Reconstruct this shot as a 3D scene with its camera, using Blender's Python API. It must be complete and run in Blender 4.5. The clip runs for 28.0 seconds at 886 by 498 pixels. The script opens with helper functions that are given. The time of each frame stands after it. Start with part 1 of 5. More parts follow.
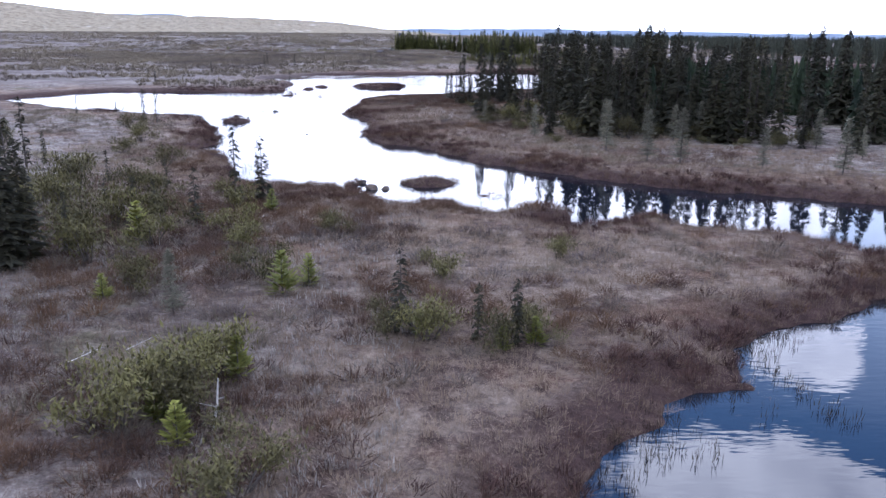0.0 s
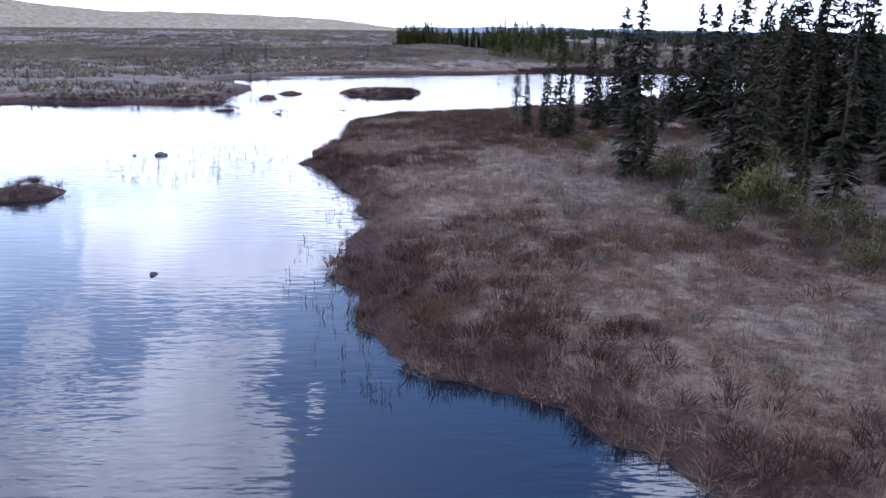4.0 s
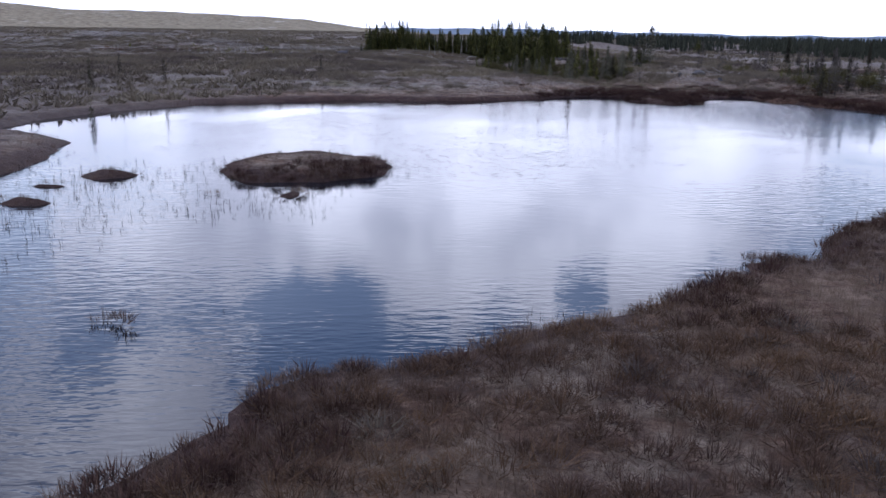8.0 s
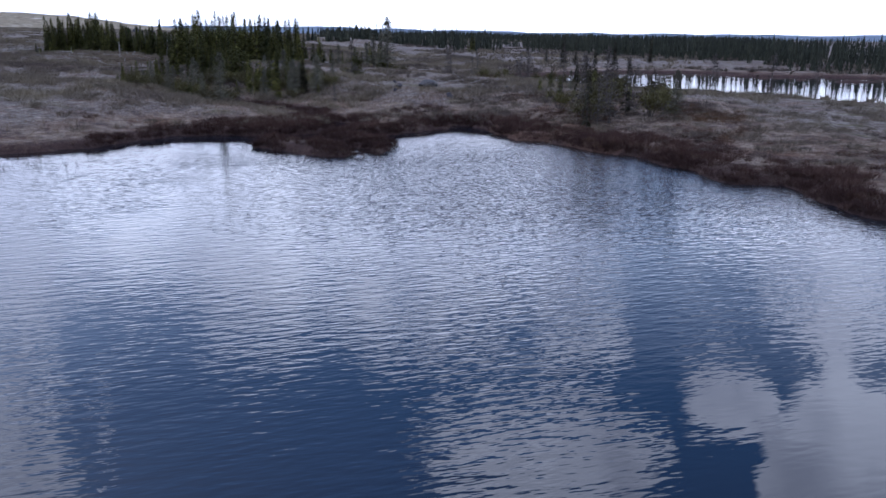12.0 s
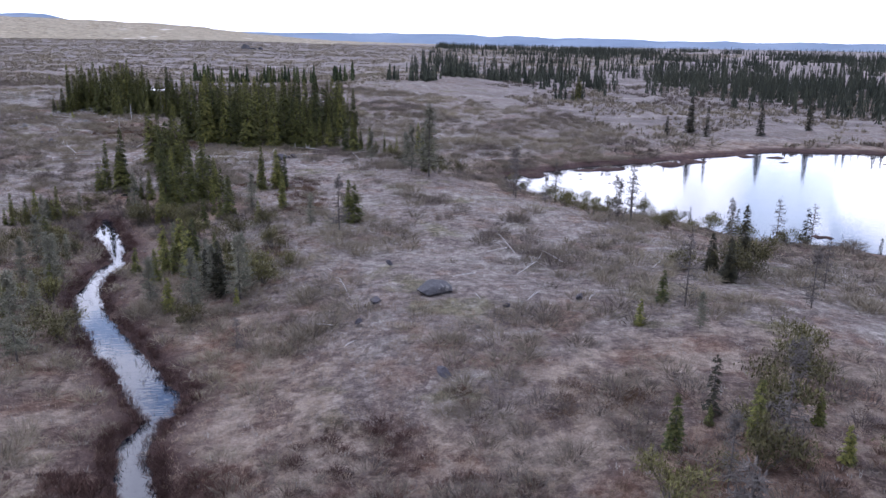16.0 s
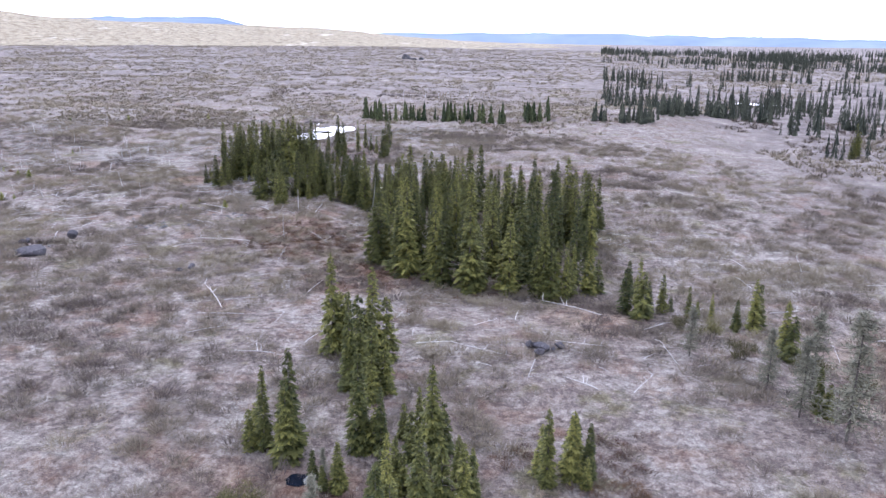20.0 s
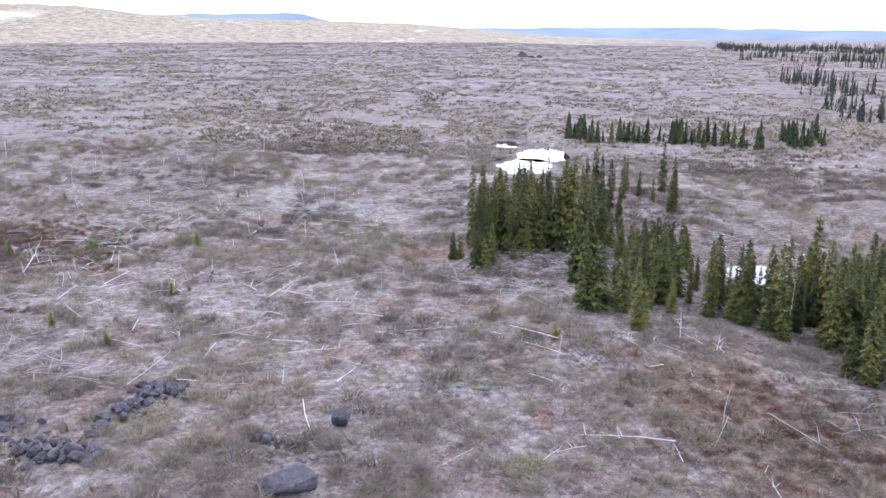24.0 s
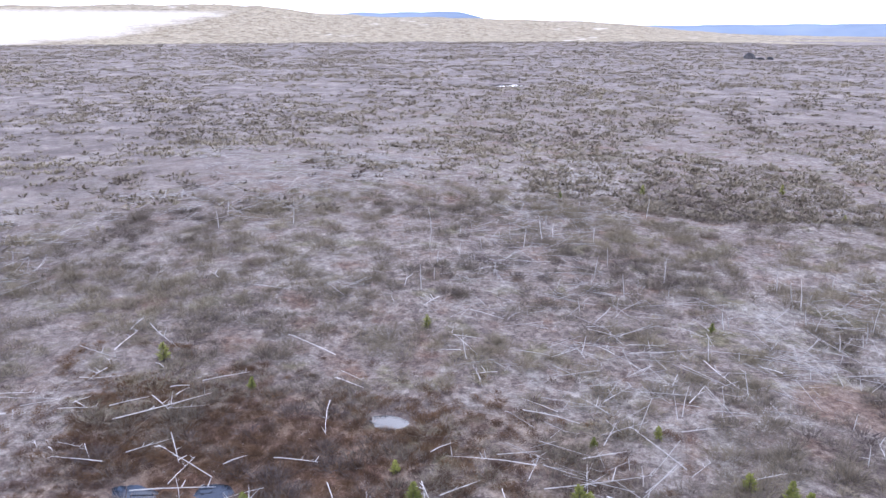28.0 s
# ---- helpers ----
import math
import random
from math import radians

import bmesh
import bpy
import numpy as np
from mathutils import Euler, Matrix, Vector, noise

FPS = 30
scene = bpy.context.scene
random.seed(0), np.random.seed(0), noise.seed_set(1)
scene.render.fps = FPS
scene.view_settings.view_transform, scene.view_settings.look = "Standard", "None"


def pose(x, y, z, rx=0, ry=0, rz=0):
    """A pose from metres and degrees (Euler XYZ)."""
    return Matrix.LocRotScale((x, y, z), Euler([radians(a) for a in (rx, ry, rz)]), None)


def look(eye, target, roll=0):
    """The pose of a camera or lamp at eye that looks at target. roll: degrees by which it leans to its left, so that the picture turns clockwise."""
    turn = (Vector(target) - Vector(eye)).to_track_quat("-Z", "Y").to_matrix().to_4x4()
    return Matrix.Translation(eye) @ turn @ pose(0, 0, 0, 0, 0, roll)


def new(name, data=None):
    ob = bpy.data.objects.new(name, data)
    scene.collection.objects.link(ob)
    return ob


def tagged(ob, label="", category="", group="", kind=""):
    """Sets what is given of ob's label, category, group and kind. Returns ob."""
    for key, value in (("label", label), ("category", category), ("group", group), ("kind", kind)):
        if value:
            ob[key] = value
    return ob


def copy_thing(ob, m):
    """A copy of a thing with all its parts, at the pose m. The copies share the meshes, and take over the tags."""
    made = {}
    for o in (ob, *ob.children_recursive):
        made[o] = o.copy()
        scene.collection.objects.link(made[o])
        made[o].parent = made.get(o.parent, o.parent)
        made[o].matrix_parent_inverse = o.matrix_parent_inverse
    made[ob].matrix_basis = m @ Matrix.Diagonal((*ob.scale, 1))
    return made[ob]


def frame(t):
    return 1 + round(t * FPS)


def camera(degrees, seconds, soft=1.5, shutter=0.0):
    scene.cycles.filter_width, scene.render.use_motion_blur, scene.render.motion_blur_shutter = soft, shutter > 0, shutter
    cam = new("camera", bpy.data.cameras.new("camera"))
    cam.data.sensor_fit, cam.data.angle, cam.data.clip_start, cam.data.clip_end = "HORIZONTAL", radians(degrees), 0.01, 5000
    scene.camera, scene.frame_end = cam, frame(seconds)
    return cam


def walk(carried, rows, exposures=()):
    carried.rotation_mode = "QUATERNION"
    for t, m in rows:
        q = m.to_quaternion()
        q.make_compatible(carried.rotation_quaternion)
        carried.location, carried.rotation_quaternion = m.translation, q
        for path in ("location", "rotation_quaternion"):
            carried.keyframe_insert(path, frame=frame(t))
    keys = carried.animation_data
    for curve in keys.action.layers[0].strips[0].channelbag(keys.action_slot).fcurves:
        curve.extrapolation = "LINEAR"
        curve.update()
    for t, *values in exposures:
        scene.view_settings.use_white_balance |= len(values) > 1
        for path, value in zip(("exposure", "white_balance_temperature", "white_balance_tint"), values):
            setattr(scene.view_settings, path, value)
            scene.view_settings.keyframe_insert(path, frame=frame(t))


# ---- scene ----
import functools
cam = camera(59.5, 28.0)
EXPOSURES = [(0, -0.65, 5250, 15), (2, -0.78, 5050, 14), (4, -0.9, 5150, 15), (7, -1.5, 5400, 16), (8, -1.68, 5350, 15), (11.5, -1.7, 5050, 13), (13.5, -1.4, 5350, 15), (15, -1.05, 5400, 16), (17, -0.68, 5450, 16),
             (20, -0.1, 5500, 15), (24, -0.08, 5500, 15), (28, -0.26, 5500, 16)]
PATH = [
    (0, (1.765, 1.937, 6.653), (1.748, 3.866, 6.127), 0.4),
    (0.5, (1.874, 6.51, 6.681), (1.858, 8.439, 6.152), 0.4),
    (1, (1.961, 11.703, 6.305), (1.945, 13.633, 5.779), 0.4),
    (1.5, (2.059, 16.631, 5.998), (2.045, 18.56, 5.472), 0.4),
    (2, (1.956, 21.378, 5.852), (1.943, 23.307, 5.324), 0.4),
    (2.5, (1.438, 26.402, 5.608), (1.428, 28.332, 5.083), 0.8),
    (3, (0.467, 31.375, 5.415), (0.46, 33.304, 4.888), 0.7),
    (3.5, (-0.629, 36.125, 5.07), (-0.64, 38.056, 4.547), 0.7),
    (4, (-1.982, 40.626, 5.027), (-1.994, 42.555, 4.498), 0.5),
    (4.5, (-3.261, 45.212, 5.221), (-3.273, 47.141, 4.691), 0.8),
    (6.5, (-4.759, 64.258, 5.004), (-4.801, 66.186, 4.475), 0.9),
    (7, (-4.581, 69.106, 5.176), (-4.601, 71.035, 4.648), 0.8),
    (7.5, (-4.029, 73.999, 5.493), (-4.039, 75.928, 4.964), 0.9),
    (8, (-3.159, 78.397, 5.658), (-3.107, 80.326, 5.132), 0.8),
    (8.5, (-1.97, 82.55, 5.877), (-1.806, 84.472, 5.35), 0.9),
    (9, (-0.285, 86.868, 5.801), (-0.013, 88.779, 5.277), 0.6),
    (9.5, (1.975, 91.953, 5.68), (2.352, 93.846, 5.156), 0.6),
    (10, (4.111, 95.868, 5.545), (4.547, 97.748, 5.021), 0.6),
    (10.5, (6.901, 100.118, 5.384), (7.373, 101.99, 4.86), 0.5),
    (11, (9.71, 104.163, 5.181), (10.211, 106.026, 4.656), 0.6),
    (11.5, (12.555, 108.181, 5.206), (13.061, 110.044, 4.68), 0.6),
    (13.5, (22.215, 123.938, 8.674), (22.733, 125.799, 8.153), 0.6),
    (14, (24.291, 127.863, 9.585), (24.772, 129.734, 9.066), 0.6),
    (14.5, (25.853, 131.519, 10.568), (26.282, 133.402, 10.049), 0.6),
    (15, (26.982, 135.566, 11.431), (27.352, 137.462, 10.913), 0.8),
    (15.5, (27.818, 139.846, 12.19), (28.116, 141.756, 11.677), 0.8),
    (16, (28.365, 143.801, 13.332), (28.587, 145.72, 12.816), 0.9),
    (16.5, (28.474, 148.271, 14.311), (28.624, 150.197, 13.795), 0.9),
    (17, (28.249, 152.79, 15.319), (28.328, 154.718, 14.796), 0.8),
    (17.5, (27.542, 157.322, 16.231), (27.548, 159.252, 15.707), 0.8),
    (18, (26.394, 161.817, 17.243), (26.323, 163.746, 16.719), 0.7),
    (18.5, (24.939, 166.041, 18.217), (24.819, 167.968, 17.694), 0.8),
    (19, (23.185, 170.111, 19.112), (23.057, 172.037, 18.588), 0.7),
    (19.5, (20.936, 174.169, 19.664), (20.811, 176.094, 19.139), 0.6),
    (20, (18.409, 178.338, 19.619), (18.272, 180.263, 19.095), 0.6),
    (20.5, (15.648, 182.431, 19.718), (15.459, 184.35, 19.189), 0.7),
    (21, (12.584, 186.596, 19.728), (12.363, 188.512, 19.199), 0.7),
    (21.5, (9.494, 190.617, 19.649), (9.261, 192.533, 19.124), 0.6),
    (23.5, (-4.605, 206.472, 19.9), (-4.885, 208.379, 19.367), 0.3),
    (24, (-8.731, 210.445, 20.055), (-9.052, 212.345, 19.518), 0.3),
    (24.5, (-12.971, 214.563, 20.026), (-13.349, 216.452, 19.489), 0.3),
    (25, (-17.227, 218.55, 20.053), (-17.655, 220.428, 19.515), 0.2),
    (25.5, (-21.652, 222.569, 20.121), (-22.123, 224.436, 19.582), 0.3),
    (26, (-26.109, 226.448, 20.083), (-26.619, 228.305, 19.542), 0.2),
    (26.5, (-30.674, 230.273, 20.097), (-31.212, 232.123, 19.557), 0.1),
    (27, (-35.262, 234.003, 20.22), (-35.842, 235.839, 19.68), 0.0),
    (27.5, (-40.008, 237.637, 20.338), (-40.653, 239.451, 19.797), 0.0),
    (28, (-45.016, 241.148, 20.592), (-45.686, 242.952, 20.049), 0.1),
]
walk(cam, [(t, look(eye, target, roll)) for t, eye, target, roll in PATH], EXPOSURES)

# ---- world and sun ----
SUN_ELEVATION, SUN_AZIMUTH = radians(46), radians(-30)  # azimuth from north, east positive


def node_tree(owner):
    owner.use_nodes = True
    tree = owner.node_tree
    tree.nodes.clear()
    return tree


def add(tree, kind, ins=None, **props):
    """A node with its inputs (a value or another node's socket) and its settings."""
    n = tree.nodes.new(kind)
    for key, value in props.items():
        setattr(n, key, value)
    for key, value in (ins or {}).items():
        if isinstance(value, bpy.types.NodeSocket):
            tree.links.new(value, n.inputs[key])
        else:
            n.inputs[key].default_value = value
    return n


def maths(tree, op, a, b=0.0, c=0.0):
    return add(tree, "ShaderNodeMath", {0: a, 1: b, 2: c}, operation=op).outputs[0]


def ramp(tree, fac, stops):
    n = add(tree, "ShaderNodeValToRGB", {"Fac": fac})
    els = n.color_ramp.elements
    while len(els) < len(stops):
        els.new(0.5)
    for e, (p, col) in zip(els, stops):
        e.position = p
        e.color = (col, col, col, 1) if isinstance(col, (int, float)) else (*col, 1)
    return n.outputs["Color"]


def mixed(tree, fac, a, b):
    n = add(tree, "ShaderNodeMix", {0: fac}, data_type="RGBA")
    for key, value in ((6, a), (7, b)):
        if isinstance(value, bpy.types.NodeSocket):
            tree.links.new(value, n.inputs[key])
        else:
            n.inputs[key].default_value = (*value, 1)
    return n.outputs[2]


# clouds: azimuth and elevation in degrees, half width, half height
CLOUDS = [(-17, 12.5, 11, 6.8), (-6, 11.5, 9, 6.5), (2, 13.5, 9, 8.2), (12, 14.5, 9.5, 8.4), (20, 8.5, 9, 6.5), (-22, 28.5, 9.5, 6.6), (-18.5, 22.4, 6, 2.2), (-28.2, 20.4, 2.6, 1.7), (-30, 28, 5, 5),
          (23, 30.5, 9.5, 4.6), (30, 28.2, 4, 1.6), (37.5, 24.6, 3.8, 2.6), (44, 17.6, 5.5, 3.2), (46, 27, 6.5, 6.5), (41, 8.5, 7.5, 5), (25.6, 20.6, 4.0, 2.5), (28.8, 18.9, 1.1, 0.6), (22.4, 15.8, 1.6, 0.7),
          (33, 11.9, 0.9, 0.7), (-10.3, 26, 0.9, 0.8)]
GAPS = [(12.4, 18.3, 2.0, 1.4), (-22, 9.7, 6, 0.9), (-6, 19.2, 1.6, 2.0), (30, 12, 2.4, 2.2)]


def build_world():
    world = bpy.data.worlds.new("sky")
    scene.world = world
    tree = node_tree(world)
    sky = add(tree, "ShaderNodeTexSky", sky_type="NISHITA", sun_disc=False, sun_elevation=SUN_ELEVATION,
              sun_rotation=SUN_AZIMUTH, air_density=1.0, dust_density=0.6, ozone_density=2.0)
    way = add(tree, "ShaderNodeTexCoord").outputs["Generated"]
    parts = add(tree, "ShaderNodeSeparateXYZ", {0: way})
    up = maths(tree, "MAXIMUM", parts.outputs["Z"], 0.0)
    lift = maths(tree, "ADD", up, 0.16)
    flat = add(tree, "ShaderNodeCombineXYZ", {0: maths(tree, "DIVIDE", parts.outputs["X"], lift),
                                              1: maths(tree, "DIVIDE", parts.outputs["Y"], lift), 2: 0.0}).outputs[0]
    az = maths(tree, "MULTIPLY", maths(tree, "ARCTAN2", parts.outputs["X"], parts.outputs["Y"]), 180 / math.pi)
    el = maths(tree, "MULTIPLY", maths(tree, "ARCSINE", up), 180 / math.pi)

    def puff(a, e, wide, high):
        """1 at the middle of an oval of sky, 0 at its rim, less outside."""
        u = maths(tree, "MULTIPLY_ADD", az, 1 / wide, -a / wide)
        v = maths(tree, "MULTIPLY_ADD", el, 1 / high, -e / high)
        square = maths(tree, "MULTIPLY_ADD", u, u, maths(tree, "MULTIPLY", v, v))
        return maths(tree, "SUBTRACT", 1.0, maths(tree, "SQRT", square))

    field = -1.0
    for oval in CLOUDS:
        field = maths(tree, "SMOOTH_MAX", field, puff(*oval), 0.12)
    for oval in GAPS:
        field = maths(tree, "SMOOTH_MIN", field, maths(tree, "MULTIPLY", puff(*oval), -1.0), 0.12)
    ragged = add(tree, "ShaderNodeTexNoise", {"Vector": way, "Scale": 15.0, "Detail": 7.0, "Roughness": 0.6, "Distortion": 0.3}).outputs["Fac"]
    field = maths(tree, "ADD", field, maths(tree, "MULTIPLY", maths(tree, "SUBTRACT", ragged, 0.5), 1.1))
    n1 = add(tree, "ShaderNodeTexNoise", {"Vector": flat, "Scale": 2.1, "Detail": 8.0, "Roughness": 0.55, "Distortion": 0.35}).outputs["Fac"]
    side = add(tree, "ShaderNodeMapRange", {0: maths(tree, "ABSOLUTE", maths(tree, "SUBTRACT", az, 9.0)), 1: 40.0, 2: 52.0, 3: -1.5, 4: 0.0}).outputs[0]
    top = add(tree, "ShaderNodeMapRange", {0: el, 1: 32.0, 2: 42.0, 3: -1.5, 4: 0.0}).outputs[0]
    rest_sky = maths(tree, "ADD", maths(tree, "MULTIPLY_ADD", n1, 2.4, -1.02), maths(tree, "MAXIMUM", side, top))
    low = add(tree, "ShaderNodeMapRange", {0: el, 1: 5.0, 2: 9.5, 3: 1.0, 4: -1.0}).outputs[0]
    field = maths(tree, "MAXIMUM", field, maths(tree, "MAXIMUM", rest_sky, low))
    mask = ramp(tree, field, [(0.0, 0.0), (0.15, 1.0)])
    veil = add(tree, "ShaderNodeMapRange", {0: el, 1: 7.0, 2: 25.0, 3: 0.6, 4: 0.0}).outputs[0]
    mask = maths(tree, "MAXIMUM", mask, veil)
    body = add(tree, "ShaderNodeTexNoise", {"Vector": way, "Scale": 9.0, "Detail": 5.0, "Roughness": 0.5}).outputs["Fac"]
    cloud = ramp(tree, body, [(0.36, (2.5, 2.42, 2.6)), (0.62, (4.2, 4.0, 4.05))])
    bright = add(tree, "ShaderNodeMapRange", {0: parts.outputs["Y"], 1: -0.4, 2: 0.95, 3: 0.75, 4: 1.7}).outputs[0]
    cloud = add(tree, "ShaderNodeVectorMath", {0: cloud, 3: bright}, operation="SCALE").outputs[0]
    deep = add(tree, "ShaderNodeHueSaturation", {"Color": sky.outputs[0], "Saturation": 1.18}).outputs[0]
    air = add(tree, "ShaderNodeVectorMath", {0: deep, 3: SKY_STRENGTH}, operation="SCALE").outputs[0]
    both = mixed(tree, mask, air, cloud)
    back = add(tree, "ShaderNodeBackground", {"Color": both, "Strength": 1.0})
    add(tree, "ShaderNodeOutputWorld", {"Surface": back.outputs[0]})


SKY_STRENGTH = 0.35
build_world()
sun = new("sun", bpy.data.lights.new("sun", "SUN"))
sun.data.energy, sun.data.angle, sun.data.color = 1.2, radians(12), (1.0, 0.95, 0.88)
sun.matrix_world = look((math.sin(SUN_AZIMUTH) * math.cos(SUN_ELEVATION), math.cos(SUN_AZIMUTH) * math.cos(SUN_ELEVATION), math.sin(SUN_ELEVATION)), (0, 0, 0))


# ---- materials ----
def surface(name, base, roughness=0.9, bump=None, distance=0.02, specular=0.3):
    """A material; base and bump are functions of the tree that give a socket."""
    mat = bpy.data.materials.new(name)
    tree = node_tree(mat)
    shader = add(tree, "ShaderNodeBsdfPrincipled", {"Roughness": roughness, "Specular IOR Level": specular})
    col = base(tree)
    if isinstance(col, bpy.types.NodeSocket):
        tree.links.new(col, shader.inputs["Base Color"])
    else:
        shader.inputs["Base Color"].default_value = (*col, 1)
    if bump:
        b = add(tree, "ShaderNodeBump", {"Height": bump(tree), "Strength": 1.0, "Distance": distance})
        tree.links.new(b.outputs[0], shader.inputs["Normal"])
    add(tree, "ShaderNodeOutputMaterial", {"Surface": shader.outputs[0]})
    return mat


def place(tree):
    return add(tree, "ShaderNodeNewGeometry").outputs["Position"]


def grain(tree, scale, detail=4.0, rough=0.6, where=None):
    return add(tree, "ShaderNodeTexNoise", {"Vector": where or place(tree), "Scale": scale, "Detail": detail, "Roughness": rough}).outputs["Fac"]


def local(tree):
    return add(tree, "ShaderNodeTexCoord").outputs["Object"]


def ground_base(tree):
    wet = add(tree, "ShaderNodeAttribute", attribute_name="wet").outputs["Fac"]
    scrub = add(tree, "ShaderNodeAttribute", attribute_name="scrub").outputs["Fac"]
    fine, mid, broad = grain(tree, 2.6, 9.0, 0.82), grain(tree, 0.6, 6.0, 0.68), grain(tree, 0.06, 4.0, 0.55)
    hue = grain(tree, 0.28, 5.0, 0.6)
    speck = grain(tree, 11.0, 4.0, 0.75)
    warp = add(tree, "ShaderNodeVectorMath", {0: place(tree), 1: add(tree, "ShaderNodeTexNoise", {"Vector": place(tree), "Scale": 1.7, "Detail": 4.0}).outputs["Color"]}, operation="ADD").outputs[0]
    cell = add(tree, "ShaderNodeTexVoronoi", {"Vector": warp, "Scale": 2.3, "Randomness": 1.0}).outputs["Color"]
    tuft = add(tree, "ShaderNodeSeparateColor", {0: cell}).outputs[0]
    fine = maths(tree, "ADD", maths(tree, "MULTIPLY", fine, 0.62), maths(tree, "ADD", maths(tree, "MULTIPLY", speck, 0.30), maths(tree, "MULTIPLY", tuft, 0.085)))
    heath = ramp(tree, fine, [(0.36, (0.040, 0.030, 0.027)), (0.5, (0.165, 0.132, 0.117)), (0.62, (0.34, 0.295, 0.255))])
    rust = ramp(tree, fine, [(0.34, (0.050, 0.026, 0.017)), (0.5, (0.155, 0.085, 0.054)), (0.64, (0.30, 0.20, 0.14))])
    olive = ramp(tree, fine, [(0.34, (0.040, 0.034, 0.017)), (0.5, (0.125, 0.110, 0.058)), (0.64, (0.26, 0.235, 0.14))])
    lichen = ramp(tree, fine, [(0.36, (0.085, 0.072, 0.062)), (0.49, (0.275, 0.248, 0.220)), (0.62, (0.50, 0.47, 0.425))])
    growth = mixed(tree, ramp(tree, hue, [(0.53, 0.0), (0.66, 0.6)]), heath, rust)
    growth = mixed(tree, ramp(tree, hue, [(0.36, 0.75), (0.44, 0.0)]), growth, olive)
    patch = ramp(tree, maths(tree, "ADD", maths(tree, "MULTIPLY", mid, 0.7), maths(tree, "MULTIPLY", broad, 0.35)), [(0.50, 0.0), (0.66, 0.85)])
    dry = mixed(tree, patch, growth, lichen)
    sedge = ramp(tree, fine, [(0.34, (0.026, 0.016, 0.014)), (0.5, (0.105, 0.072, 0.060)), (0.64, (0.27, 0.205, 0.16))])
    sedge = mixed(tree, ramp(tree, hue, [(0.48, 0.0), (0.62, 0.7)]), sedge, rust)
    straw = ramp(tree, fine, [(0.34, (0.105, 0.078, 0.062)), (0.62, (0.42, 0.345, 0.275))])
    sedge = mixed(tree, ramp(tree, mid, [(0.45, 0.0), (0.58, 0.85)]), sedge, straw)
    bog = ramp(tree, fine, [(0.3, (0.030, 0.018, 0.017)), (0.7, (0.115, 0.072, 0.062))])
    damp = ramp(tree, maths(tree, "ADD", wet, maths(tree, "MULTIPLY", maths(tree, "SUBTRACT", mid, 0.5), 0.9)), [(0.25, 0.0), (0.5, 1.0)])
    edge = ramp(tree, maths(tree, "ADD", wet, maths(tree, "MULTIPLY", maths(tree, "SUBTRACT", mid, 0.5), 0.35)), [(0.80, 0.0), (0.93, 1.0)])
    cover = ramp(tree, grain(tree, 0.16, 9.0, 0.78), [(0.38, (0.105, 0.086, 0.082)), (0.5, (0.175, 0.149, 0.138)), (0.62, (0.31, 0.275, 0.245))])
    ground = mixed(tree, edge, mixed(tree, damp, dry, sedge), bog)
    russet = add(tree, "ShaderNodeAttribute", attribute_name="russet").outputs["Fac"]
    ground = mixed(tree, ramp(tree, maths(tree, "ADD", russet, maths(tree, "MULTIPLY", maths(tree, "SUBTRACT", mid, 0.5), 0.8)), [(0.3, 0.0), (0.6, 0.5)]), ground, rust)
    return mixed(tree, scrub, ground, cover)


def ground_bump(tree):
    return maths(tree, "ADD", maths(tree, "MULTIPLY", grain(tree, 1.6, 6.0, 0.65), 1.0), maths(tree, "MULTIPLY", grain(tree, 9.0, 5.0, 0.75), 0.5))


def tuft_base(low, high):
    def base(tree):
        tone = add(tree, "ShaderNodeAttribute", attribute_name="tone").outputs["Fac"]
        rnd = add(tree, "ShaderNodeNewGeometry").outputs["Random Per Island"]
        f = maths(tree, "ADD", maths(tree, "MULTIPLY", tone, 0.7), maths(tree, "MULTIPLY", rnd, 0.3))
        return ramp(tree, f, [(0.0, low), (0.55, tuple((a + b) / 2 for a, b in zip(low, high))), (1.0, high)])
    return base


def leaf_base(low, high):
    def base(tree):
        rnd = add(tree, "ShaderNodeObjectInfo").outputs["Random"]
        isl = add(tree, "ShaderNodeNewGeometry").outputs["Random Per Island"]
        f = maths(tree, "ADD", maths(tree, "MULTIPLY", rnd, 0.45), maths(tree, "MULTIPLY", isl, 0.55))
        return ramp(tree, f, [(0.0, low), (0.55, tuple(0.68 * a + 0.32 * b for a, b in zip(low, high))), (1.0, high)])
    return base


def stone_base(low, high, crust=0.8):
    def base(tree):
        f = maths(tree, "ADD", maths(tree, "MULTIPLY", grain(tree, 6.0, 6.0, 0.7, local(tree)), 0.8),
                  maths(tree, "MULTIPLY", add(tree, "ShaderNodeObjectInfo").outputs["Random"], 0.2))
        rock = ramp(tree, f, [(0.3, low), (0.7, high)])
        return mixed(tree, ramp(tree, grain(tree, 2.2, 5.0, 0.65, local(tree)), [(0.58, 0.0), (0.66, crust)]), rock, (0.30, 0.29, 0.275))
    return base


